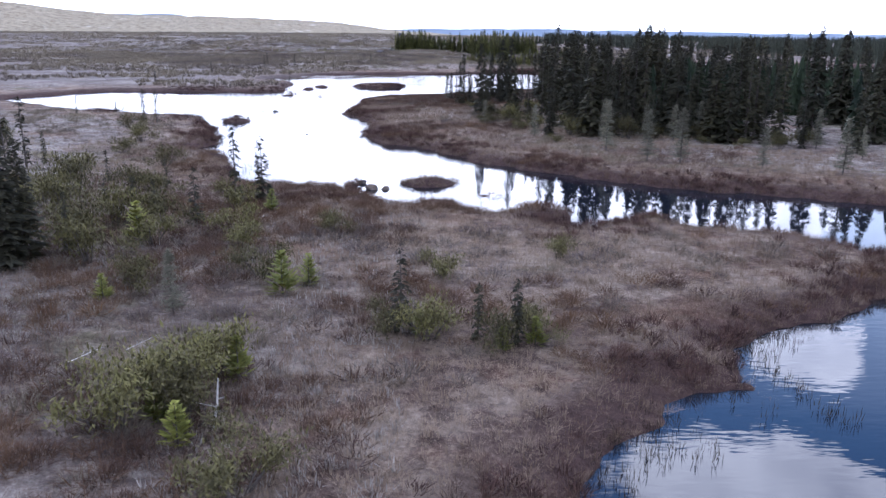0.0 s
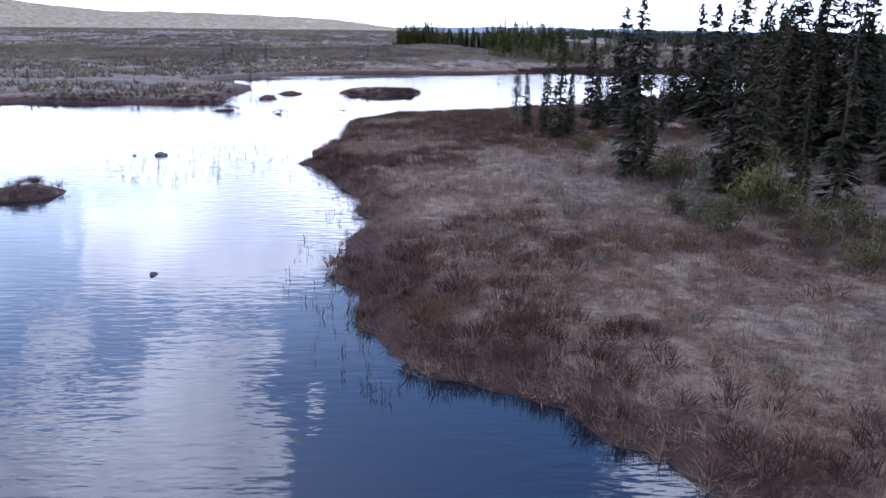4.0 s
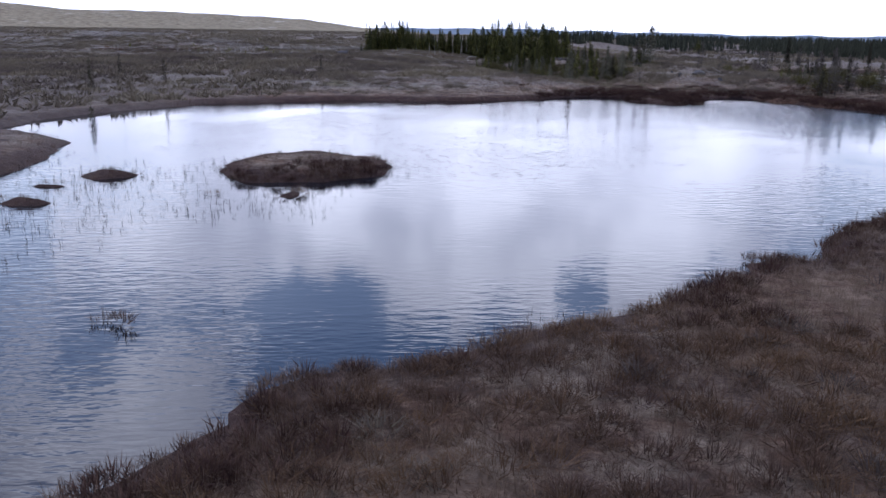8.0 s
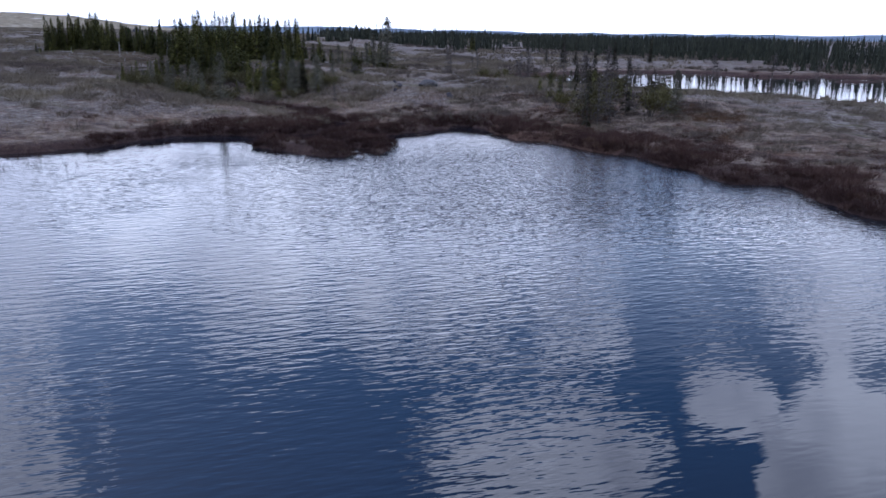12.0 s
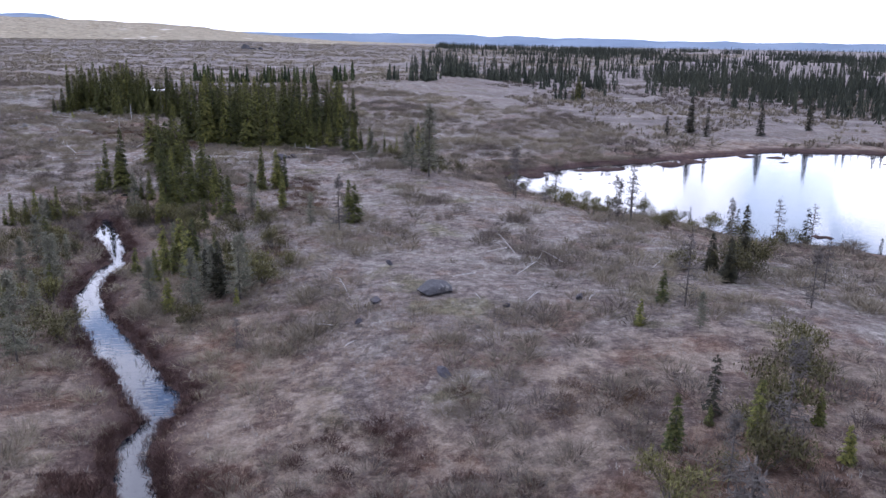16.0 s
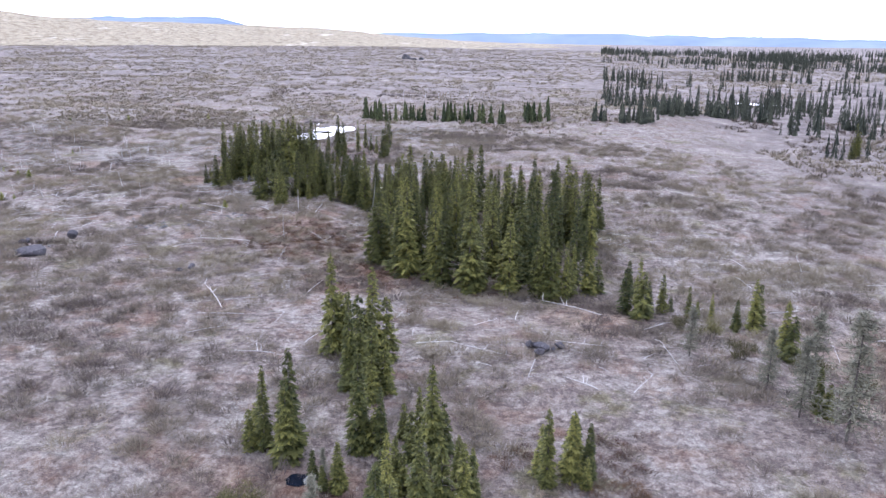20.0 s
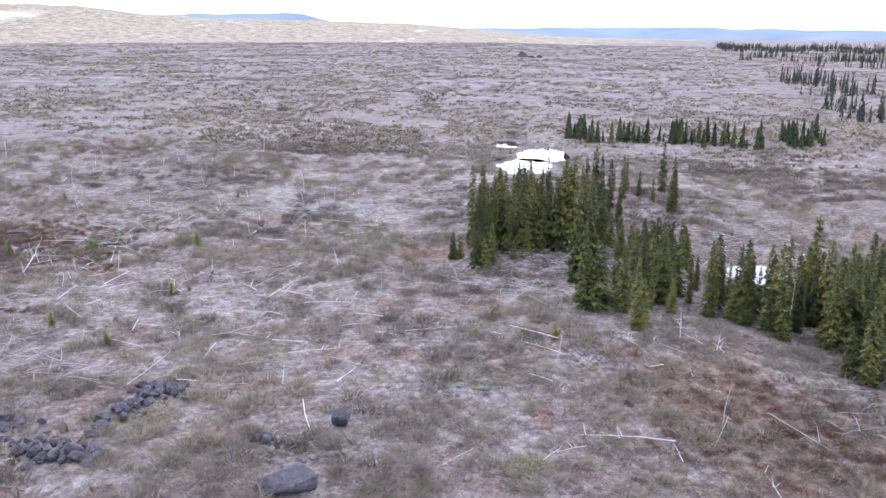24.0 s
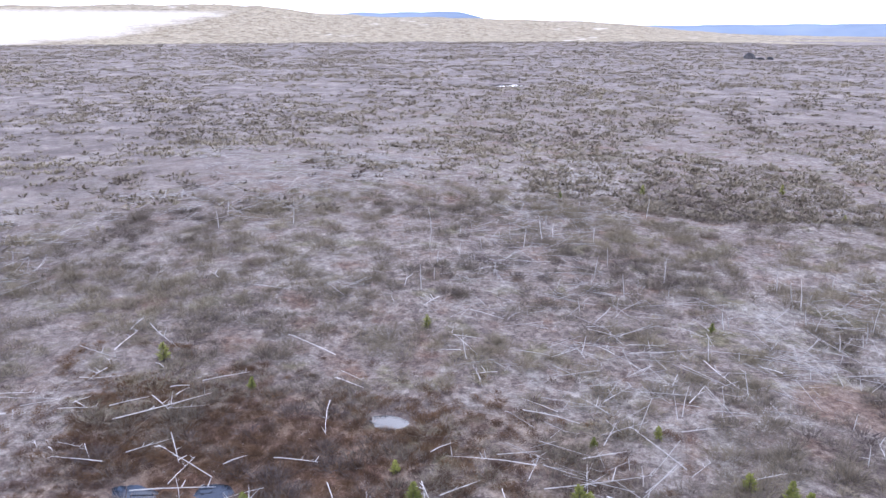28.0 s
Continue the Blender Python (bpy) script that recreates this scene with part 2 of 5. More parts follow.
def hill_base(tree):
    pos = place(tree)
    x = add(tree, "ShaderNodeSeparateXYZ", {0: pos}).outputs
    fine, mid = grain(tree, 0.16, 8.0, 0.8), grain(tree, 0.012, 5.0, 0.6)
    heath = ramp(tree, fine, [(0.38, (0.13, 0.105, 0.068)), (0.5, (0.29, 0.245, 0.17)), (0.64, (0.43, 0.375, 0.275))])
    sand = ramp(tree, fine, [(0.3, (0.55, 0.50, 0.43)), (0.7, (0.68, 0.63, 0.56))])
    spots = ramp(tree, grain(tree, 0.02, 6.0, 0.65), [(0.63, 0.0), (0.69, 0.7)])
    west = add(tree, "ShaderNodeMapRange", {0: maths(tree, "ADD", x["X"], maths(tree, "MULTIPLY", mid, 120.0)), 1: -500.0, 2: -540.0, 3: 0.0, 4: 1.0}).outputs[0]
    dune = maths(tree, "MULTIPLY", west, add(tree, "ShaderNodeMapRange", {0: x["Z"], 1: 42.0, 2: 36.0, 3: 0.0, 4: 1.0}).outputs[0])
    return mixed(tree, maths(tree, "MAXIMUM", spots, dune), heath, sand)


def water_bump(tree):
    pos = add(tree, "ShaderNodeMapping", {"Vector": place(tree), "Rotation": (0, 0, radians(-18)), "Scale": (1.0, 3.2, 1.0)}).outputs[0]
    ripple = grain(tree, 1.5, 1.5, 0.45, pos)
    chop = grain(tree, 3.4, 1.0, 0.5, pos)
    swell = grain(tree, 0.5, 1.0, 0.5, pos)
    breeze = ramp(tree, grain(tree, 0.055, 3.0, 0.55), [(0.40, 0.12), (0.58, 1.0)])
    where = add(tree, "ShaderNodeSeparateXYZ", {0: place(tree)}).outputs
    y = where["Y"]
    lee = add(tree, "ShaderNodeMapRange", {0: y, 1: 37.0, 2: 50.0, 3: 0.16, 4: 1.0}).outputs[0]
    calm = add(tree, "ShaderNodeMapRange", {0: y, 1: 148.0, 2: 157.0, 3: 1.0, 4: 0.07}).outputs[0]
    windy = maths(tree, "MULTIPLY", add(tree, "ShaderNodeMapRange", {0: y, 1: 120.0, 2: 136.0, 3: 0.0, 4: 1.0}).outputs[0], add(tree, "ShaderNodeMapRange", {0: where["X"], 1: 6.0, 2: 22.0, 3: 0.0, 4: 1.0}).outputs[0])
    breeze = maths(tree, "MAXIMUM", breeze, windy)
    lee = maths(tree, "MULTIPLY", maths(tree, "MULTIPLY_ADD", windy, 1.3, lee), calm)
    chop = maths(tree, "MULTIPLY", chop, maths(tree, "MULTIPLY_ADD", windy, 1.2, 1.0))
    waves = maths(tree, "ADD", maths(tree, "MULTIPLY_ADD", chop, 0.35, ripple), maths(tree, "MULTIPLY", swell, 0.35))
    return maths(tree, "MULTIPLY", waves, maths(tree, "MULTIPLY", breeze, lee))


GROUND = surface("heath_ground", ground_base, 0.95, ground_bump, 0.26, 0.15)
HILL = surface("sandy_hill", hill_base, 0.95, lambda t: grain(t, 0.06, 5.0, 0.6), 6.0, 0.1)
# blue of distance haze is painted into the ridges' base colour
FAR_HAZED = surface("hazed_ridge", lambda t: ramp(t, grain(t, 0.004, 4.0), [(0.3, (0.18, 0.225, 0.295)), (0.7, (0.245, 0.29, 0.36))]), 1.0, None, 0, 0.0)
WATER = surface("pond_water", lambda t: ramp(t, grain(t, 0.2, 3.0), [(0.3, (0.006, 0.008, 0.014)), (0.7, (0.011, 0.014, 0.022))]), 0.012, water_bump, 0.017, 1.0)
WATER.node_tree.nodes["Principled BSDF"].inputs["IOR"].default_value = 1.36
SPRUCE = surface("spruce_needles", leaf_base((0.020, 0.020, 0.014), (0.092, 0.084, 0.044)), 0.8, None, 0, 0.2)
# yellow-green raised so the needle colour itself carries sunlight on the crowns
SPRUCE_SUN_TINTED = surface("sun_tinted_spruce_needles", leaf_base((0.020, 0.030, 0.012), (0.27, 0.255, 0.065)), 0.8, None, 0, 0.2)
YOUNG = surface("young_needles", leaf_base((0.085, 0.095, 0.016), (0.30, 0.30, 0.065)), 0.8, None, 0, 0.2)
OLIVE = surface("olive_leaves", leaf_base((0.045, 0.038, 0.022), (0.19, 0.175, 0.060)), 0.85, None, 0, 0.15)
BARK = surface("spruce_bark", lambda t: ramp(t, grain(t, 14.0, 5.0, 0.7, local(t)), [(0.3, (0.05, 0.042, 0.036)), (0.7, (0.16, 0.14, 0.125))]), 0.95, lambda t: grain(t, 25.0, 3.0, 0.6, local(t)), 0.01)
TWIG = surface("larch_twigs", leaf_base((0.105, 0.100, 0.074), (0.28, 0.268, 0.195)), 0.9, None, 0, 0.1)
SHRUB = surface("birch_twigs", tuft_base((0.090, 0.070, 0.072), (0.33, 0.288, 0.195)), 0.95, None, 0, 0.1)
GRASS = surface("dead_sedge", tuft_base((0.090, 0.056, 0.043), (0.46, 0.365, 0.265)), 0.95, None, 0, 0.1)
REED = surface("dark_reed", tuft_base((0.02, 0.015, 0.012), (0.07, 0.055, 0.04)), 0.95, None, 0, 0.1)
DEADWOOD = surface("bleached_wood", lambda t: ramp(t, maths(t, "ADD", maths(t, "MULTIPLY", grain(t, 9.0, 5.0, 0.7, local(t)), 0.6), maths(t, "MULTIPLY", add(t, "ShaderNodeObjectInfo").outputs["Random"], 0.4)),
                   [(0.2, (0.30, 0.285, 0.272)), (0.7, (0.66, 0.63, 0.605))]), 0.9, lambda t: grain(t, 30.0, 3.0, 0.6, local(t)), 0.008, 0.2)
STONE = surface("grey_stone", stone_base((0.085, 0.082, 0.085), (0.24, 0.232, 0.228)), 0.9, lambda t: grain(t, 9.0, 6.0, 0.7, local(t)), 0.05)
DARKSTONE = surface("dark_stone", stone_base((0.03, 0.03, 0.035), (0.11, 0.105, 0.11)), 0.9, lambda t: grain(t, 9.0, 6.0, 0.7, local(t)), 0.05)
REED_BROWN = surface("leatherleaf", tuft_base((0.060, 0.038, 0.036), (0.185, 0.115, 0.062)), 0.95, None, 0, 0.1)
HEAPSTONE = surface("rubble_stone", stone_base((0.032, 0.029, 0.034), (0.13, 0.121, 0.134), 0.25), 0.9, lambda t: grain(t, 9.0, 6.0, 0.7, local(t)), 0.05)
BROWNSTONE = surface("brown_stone", stone_base((0.05, 0.038, 0.030), (0.15, 0.118, 0.095), 0.3), 0.9, lambda t: grain(t, 9.0, 6.0, 0.7, local(t)), 0.05)
REED_FRINGE = surface("bank_twigs", tuft_base((0.034, 0.020, 0.020), (0.14, 0.085, 0.068)), 0.95, None, 0, 0.1)
LITTER = surface("dry_litter", tuft_base((0.17, 0.145, 0.125), (0.52, 0.48, 0.43)), 0.95, None, 0, 0.1)
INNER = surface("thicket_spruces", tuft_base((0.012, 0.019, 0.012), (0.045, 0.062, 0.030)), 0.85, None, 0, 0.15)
ROW = surface("row_spruces", tuft_base((0.016, 0.026, 0.014), (0.09, 0.10, 0.04)), 0.85, None, 0, 0.15)
# needle colour lightened and greyed to carry the haze of distance
FARWOOD = surface("hazed_spruces", tuft_base((0.026, 0.033, 0.027), (0.105, 0.108, 0.075)), 0.9, None, 0, 0.1)

# ---- shape of the land ----
EAST_BANK = [(34, 29), (13.5, 36.2), (9.6, 39.2), (5.6, 42.1), (5.4, 42.8), (5.0, 43.4), (4.4, 43.9), (3.7, 44.3), (2.9, 44.9), (2.2, 46.6), (1.3, 47.9), (0.2, 49.4), (-1.2, 51.3), (-2.1, 51.6), (-2.6, 51.8), (-3.2, 52.9), (-3.5, 53.8),
             (-4.3, 57.5), (-4.2, 61.8), (-5.3, 66), (-8, 72), (-7.6, 78), (-7.5, 82), (-7.9, 85), (-7.7, 87), (-6.5, 87.8), (-6.1, 89.0), (-5.5, 90.3), (-4.6, 90.8), (-3.6, 91.6), (-2.6, 91.7),
             (-0.9, 92.8), (0.0, 93.6), (1.1, 94.0), (2.0, 94.5), (2.9, 95.1), (3.5, 95.8), (4.2, 96.1), (5.3, 98.1), (5.8, 98.4), (6.6, 98.3),
             (7.0, 97.8), (7.9, 98.4), (8.7, 100.0), (10.0, 101.7), (11.8, 102.6), (13.4, 104.1), (16.8, 106)]
RIGHT_SHORE = [(24, 112), (33, 120), (36.5, 127), (36, 131.5), (35.2, 134.5), (36.6, 138.2), (34.8, 139), (34.5, 144), (34.2, 147), (33, 150.5), (31.4, 153.5), (30.2, 156.8),
               (30.3, 159.6), (29.4, 161.8), (28.4, 162.4), (28.1, 160.1), (26.1, 158.7), (24, 157.8), (21.9, 156.3), (22.8, 155), (23.1, 153.2), (23.2, 151.8), (22.9, 150.6), (22.3, 149), (21.8, 149.8),
               (21.8, 152), (20.9, 153.6), (20.6, 155.3), (19.7, 156.6), (19.2, 158.2)]
NORTH_SHORE = [(18.2, 158.2), (16.4, 158.4), (15.4, 159.5), (12.7, 159.2), (9.3, 156.2), (1.5, 151.4), (-5.5, 150.7), (-12, 150.3), (-21, 145), (-25, 140), (-28.3, 133), (-28.8, 125.7),
               (-23.6, 121.4), (-21.5, 120.3), (-20.7, 113), (-19.8, 104), (-19.2, 99.8), (-21.7, 98.3), (-26, 99.3), (-35, 98.9), (-40.5, 99.5), (-46, 86)]
SOUTH_BANK = [(-43, 81), (-32.8, 73.3), (-28, 70.5), (-20.5, 67.5), (-18.3, 65), (-14.8, 57.3), (-13.1, 51.5), (-13.8, 48.3), (-11.2, 46), (-9.7, 42.5), (-7.7, 37.3), (-6.2, 36.7), (-4.9, 36.3), (-4.0, 36.8), (-2.9, 36.9), (-2.4, 35.4), (-1.2, 33.6), (-0.5, 32.8), (0.8, 32.9), (1.4, 32.5), (1.9, 33.4), (2.4, 32.8), (2.7, 31.5),
              (3.6, 31.1), (3.9, 32.0), (5.0, 32.4), (6.1, 32.1), (6.5, 31.1), (6.2, 30.2), (5.4, 30.0), (5.7, 29.4), (6.0, 28.8), (6.7, 29.0), (7.6, 29.6), (8.3, 29.9), (9.0, 31.0), (9.8, 31.5), (10.1, 30.3), (10.2, 29.6), (11.6, 29.1), (13.5, 27.8), (15.7, 25.6), (32, 21.5)]
NEAR_POND = [(32, 18.5), (13.3, 21.4), (11.7, 20.3), (9.1, 19.1), (8.4, 18.4), (8.1, 17.1), (8.1, 15.2), (7.3, 15.8), (6.3, 16), (5.7, 14.2), (4.2, 13.6), (3.5, 12.2), (3, 8), (5, 3), (14, -2), (32, 2)]
FAR_POND = [(43.2, 219.6), (45, 211), (49.5, 204.5), (53.2, 200), (56, 194.5), (61.8, 191.6), (65.5, 187), (67.6, 181.8), (72, 172.5), (84, 160), (105, 158), (125, 172), (130, 200),
            (112, 224), (97, 238), (83, 240), (72, 235.5), (62.5, 231), (53, 228), (47, 224), (43.6, 221.5)]
STREAM = [(9.6, 203.4, 0.2), (10.05, 202.2, 0.3), (10.8, 199.4, 0.85), (11.7, 197, 0.9), (13.0, 194.4, 0.65), (13.5, 192.2, 0.45), (14.0, 191, 0.4), (13.8, 189.3, 0.6), (13.9, 187.1, 0.5), (14.1, 185, 0.65),
          (14.7, 183, 0.65), (15.6, 181, 0.6), (17, 178.4, 0.8), (18.1, 176.3, 0.9), (19.2, 174.8, 0.75), (20.1, 172.9, 0.9), (20.9, 171.6, 1.05), (21.1, 170.3, 0.75), (20.8, 168, 0.45), (22.1, 164.2, 0.7),
          (22.3, 161.9, 0.55), (21.2, 160.2, 0.5), (20.2, 158.7, 0.6), (19.1, 156.6, 0.65)]
# islets: centre, half sizes, turn in degrees
ISLETS = [(0.7, 37.9, 1.3, 1.0, 0), (-15.6, 65.0, 1.25, 1.0, 60), (-8.6, 112.7, 3.9, 3.5, 20), (-7.8, 106.6, 0.95, 0.8, 0), (-10.9, 106.6, 0.7, 0.35, 0), (-9.9, 104.0, 0.75, 0.3, 0), (-17.3, 107.9, 0.8, 0.4, 0), (-16.2, 101.3, 0.6, 0.3, 0), (-7.9, 103.8, 0.5, 0.3, 0), (-17.2, 94.2, 1.1, 0.6, 15), (-13.1, 92.4, 0.5, 0.4, 0),
          (-9.2, 93.2, 0.4, 0.3, 0), (4.4, 149, 0.9, 0.5, 10), (-15.9, 110, 1.0, 0.6, 20), (-16.6, 104.6, 0.8, 0.5, 0), (-18.1, 101.9, 0.7, 0.4, 0), (1.2, 33.7, 0.5, 0.28, 10), (18.6, 152.9, 3.4, 1.15, -55),
          (3.4, 35.0, 0.5, 0.3, 0), (-2.6, 37.5, 0.55, 0.35, 0), (-1.7, 35.5, 0.6, 0.4, 0), (46.9, 222.6, 1.3, 0.9, 10), (51.8, 223, 0.8, 0.35, 0), (51.1, 219.6, 0.6, 0.3, 0), (53.7, 217.7, 1.0, 0.45, 10), (64.6, 229.6, 1.5, 0.7, 10), (67.9, 231.6, 1.6, 0.6, 0), (77, 236, 1.3, 0.9, 0),
          (80.6, 234.6, 1.3, 0.5, 0), (79.4, 231, 1.0, 0.4, 0), (57.8, 192.6, 1.3, 0.6, -30), (55.4, 226, 1.8, 0.5, 10), (97, 217.7, 3.0, 1.0, 0), (99, 213, 1.6, 0.7, 0), (103, 208, 3.2, 1.4, 0), (106, 224, 14, 2.2, -20), (62, 195, 1.1, 0.4, -30)]
# small pools: centre, half sizes; the last is a stand-in for pale sand
POOLS = [(-15.2, 316.5, 3.4, 6.0), (-13.4, 326.5, 3.6, 6.0), (-20.0, 337.0, 2.2, 4.2), (-59.6, 272.8, 0.9, 0.7), (-67.4, 263.7, 1.05, 0.6), (-64.3, 265.0, 0.8, 0.7), (10.1, 207.7, 0.5, 0.45), (5.8, 271.6, 2.2, 2.2), (90, 404, 6, 6), (-105, 452, 5, 5)]
# boggy hollows: centre, reach, wetness; (9, 94) and (43, 165) also paint shade
BOGS_AND_SHADE = [(2, 246, 8, 0.5), (0, 84, 14, 0.6), (4, 24, 13, 0.42), (9, 94, 16, 0.55), (3, 58, 8, 0.5), (43, 165, 14, 0.5), (40, 148, 12, 0.55), (-6, 31, 9, 0.55), (-65, 266, 11, 0.6), (8, 236, 7, 0.55), (-52, 272, 6, 0.4), (25, 228, 6, 0.45), (12, 200, 9, 0.6)]
# rust-brown patches of sedge and leatherleaf: centre, reach
RUST = [(32.3, 156, 5), (34.5, 150, 3.5), (17.5, 202, 5), (-62, 266, 9), (-1, 250, 5), (9, 238, 4), (-21, 274, 4), (-38, 282, 4), (-3, 82, 7), (6, 92, 6), (40, 163, 4)]
KNOLLS = [(-19, 236, 10, 1.1), (-14, 250, 9, 0.8), (-3, 258, 8, 0.8), (20, 222, 7, 0.5), (45, 345, 22, 2.2), (-85, 310, 30, 1.6), (30, 300, 25, 1.2), (28, 186, 14, 0.3), (-20, 20, 15, 0.4)]


def smooth(a, b, x):
    t = np.clip((x - a) / (b - a), 0, 1)
    return t * t * (3 - 2 * t)


def hashed(ix, iy, seed):
    n = (ix.astype(np.int64) * 374761393 + iy.astype(np.int64) * 668265263 + seed * 974711) & 0x7FFFFFFF
    n = ((n ^ (n >> 13)) * 1274126177) & 0x7FFFFFFF
    return ((n ^ (n >> 16)) & 0xFFFF) / 65535.0


def value_noise(x, y, size, seed=0):
    """Smooth noise from -1 to 1 with bumps of the given size."""
    u, v = x / size, y / size
    iu, iv = np.floor(u), np.floor(v)
    fu, fv = u - iu, v - iv
    fu, fv = fu * fu * (3 - 2 * fu), fv * fv * (3 - 2 * fv)
    a, b = hashed(iu, iv, seed), hashed(iu + 1, iv, seed)
    c, d = hashed(iu, iv + 1, seed), hashed(iu + 1, iv + 1, seed)
    return 2 * ((a * (1 - fu) + b * fu) * (1 - fv) + (c * (1 - fu) + d * fu) * fv) - 1


def polygon_distance(x, y, pts):
    """Distance to a polygon's outline, negative inside."""
    best, inside = np.full(x.shape, 1e9), np.zeros(x.shape, bool)
    for (ax, ay), (bx, by) in zip(pts, pts[1:] + pts[:1]):
        ex, ey = bx - ax, by - ay
        t = np.clip(((x - ax) * ex + (y - ay) * ey) / (ex * ex + ey * ey + 1e-9), 0, 1)
        best = np.minimum(best, (x - ax - t * ex) ** 2 + (y - ay - t * ey) ** 2)
        if ay != by:
            cross = ((ay > y) != (by > y)) & (x < (bx - ax) * (y - ay) / (by - ay) + ax)
            inside ^= cross
    return np.where(inside, -1, 1) * np.sqrt(best)


def water_distance(x, y):
    """Distance from the nearest water's edge: positive on land, negative on water."""
    d = np.full(x.shape, 60.0)
    near = (x > -130) & (x < 210) & (y > -80) & (y < 320)
    px, py = x[near], y[near]
    e = polygon_distance(px, py, EAST_BANK + RIGHT_SHORE + NORTH_SHORE + SOUTH_BANK)
    e = np.minimum(e, polygon_distance(px, py, NEAR_POND))
    e = np.minimum(e, polygon_distance(px, py, FAR_POND))
    brook = np.full(px.shape, 60.0)
    for (ax, ay, aw), (bx, by, bw) in zip(STREAM, STREAM[1:]):
        ex, ey = bx - ax, by - ay
        t = np.clip(((px - ax) * ex + (py - ay) * ey) / (ex * ex + ey * ey), 0, 1)
        brook = np.minimum(brook, np.hypot(px - ax - t * ex, py - ay - t * ey) - 0.92 * (aw + t * (bw - aw)))
    for cx, cy, rx, ry, turn in ISLETS:
        c, s = math.cos(radians(turn)), math.sin(radians(turn))
        u, v = (px - cx) * c + (py - cy) * s, -(px - cx) * s + (py - cy) * c
        e = np.maximum(e, (1 - np.hypot(u / rx, v / ry)) * min(rx, ry))
    rag = 0.40 * value_noise(px, py, 1.7, 3) + 0.26 * value_noise(px, py, 0.75, 4) + 0.25 * value_noise(px, py, 3.4, 5)
    e = np.minimum(e + rag * (1 + 0.7 * smooth(144, 150, py) * smooth(166, 160, py)), brook + 0.35 * rag)
    d[near] = np.minimum(e, 60)
    return d


def upland(x, y):
    """Height of the dry land."""
    h = 0.45 + 0.85 * smooth(138, 165, y) + 0.014 * np.clip(y - 240, 0, 260) + 0.008 * np.clip(y - 500, 0, 500)
    h = h + np.clip(-x, 0, 110) * 0.02 * smooth(250, 340, y) - 0.012 * np.clip(x - 60, 0, 200) * smooth(240, 300, y)
    h = h - 0.75 * smooth(44, 58, x) * smooth(128, 150, y) * smooth(262, 235, y)
    for cx, cy, r, up in KNOLLS:
        h = h + up * np.exp(-((x - cx) ** 2 + (y - cy) ** 2) / (r * r))
    rough = 0.35 + 0.65 * smooth(150, 200, y)
    h = h + rough * (0.42 * value_noise(x, y, 17, 7) + 0.2 * value_noise(x, y, 6.5, 8) + 0.12 * value_noise(x, y, 2.6, 9)) + 0.05 * value_noise(x, y, 1.1, 10)
    return h


@functools.lru_cache(maxsize=None)
def pool_level(k):
    cx, cy, _, _ = POOLS[0 if k < 3 else k]  # the first three are one sheet of water
    return float(upland(np.array([cx]), np.array([cy]))[0]) - 0.12


def land(x, y, d=None):
    """Height of the ground sheet."""
    x, y = np.asarray(x, float), np.asarray(y, float)
    if d is None:
        d = water_distance(x, y)
    h = upland(x, y)
    bank = 0.06 + np.clip(d, 0, 0.9) * 0.34
    h = np.where(d > 0, bank + (np.maximum(h, 0.3) - 0.3) * smooth(0.6, 11, d), np.maximum(d * 0.6, -0.9) - 0.05)
    near = [np.hypot((x - cx) / rx, (y - cy) / ry) + 0.28 * value_noise(x, y, 0.9 + rx * 0.35, 21) for cx, cy, rx, ry in POOLS]
    for k, r in [(0, np.min(near[:3], 0)), *enumerate(near[3:], 3)]:
        lvl = pool_level(k)
        h = np.where(r < 2.4, np.where(r < 1, lvl - 0.15 * (1 - r) - 0.03, lvl - 0.03 + (np.maximum(h, lvl + 0.02) - lvl + 0.03) * smooth(1.0, 2.4, r)), h)
    return h


GRID = {}


def on_grid(key, x, y):
    """A value of the ground sheet between its grid lines."""
    xs, ys, v = GRID["x"], GRID["y"], GRID[key]
    i, j = max(0, min(len(xs) - 2, int(np.searchsorted(xs, x)) - 1)), max(0, min(len(ys) - 2, int(np.searchsorted(ys, y)) - 1))
    u, w = (x - xs[i]) / (xs[i + 1] - xs[i]), (y - ys[j]) / (ys[j + 1] - ys[j])
    return float((v[j, i] * (1 - u) + v[j, i + 1] * u) * (1 - w) + (v[j + 1, i] * (1 - u) + v[j + 1, i + 1] * u) * w)


def height(x, y):
    return on_grid("height", x, y)


def mesh_object(name, verts, faces, mat, parent=None, label="", smooth_faces=False, tone=None):
    """One mesh object from arrays; faces all have the same number of corners."""
    verts, faces = np.asarray(verts, np.float32), np.asarray(faces, np.int32)
    me = bpy.data.meshes.new(name)
    n, k = faces.shape
    me.vertices.add(len(verts))
    me.vertices.foreach_set("co", verts.ravel())
    me.loops.add(n * k)
    me.loops.foreach_set("vertex_index", faces.ravel())
    me.polygons.add(n)
    me.polygons.foreach_set("loop_start", np.arange(0, n * k, k, dtype=np.int32))
    me.polygons.foreach_set("use_smooth", np.full(n, smooth_faces))
    if tone is not None:
        key, values = tone
        me.attributes.new(key, "FLOAT", "POINT").data.foreach_set("value", np.asarray(values, np.float32))
    me.update(calc_edges=True)
    me.materials.append(mat)
    ob = new(name, me)
    if parent:
        ob.parent = parent
    if label:
        tagged(ob, label)
    return ob


def lines(lo, hi, step, growth, reach):
    """Grid lines: even from lo to hi, then wider and wider out to reach."""
    mid = np.arange(lo, hi + step / 2, step)
    out, s = [], step
    while sum(out) < reach:
        s *= growth
        out.append(s)
    far = np.cumsum(out)
    return np.concatenate([lo - far[::-1], mid, mid[-1] + far])


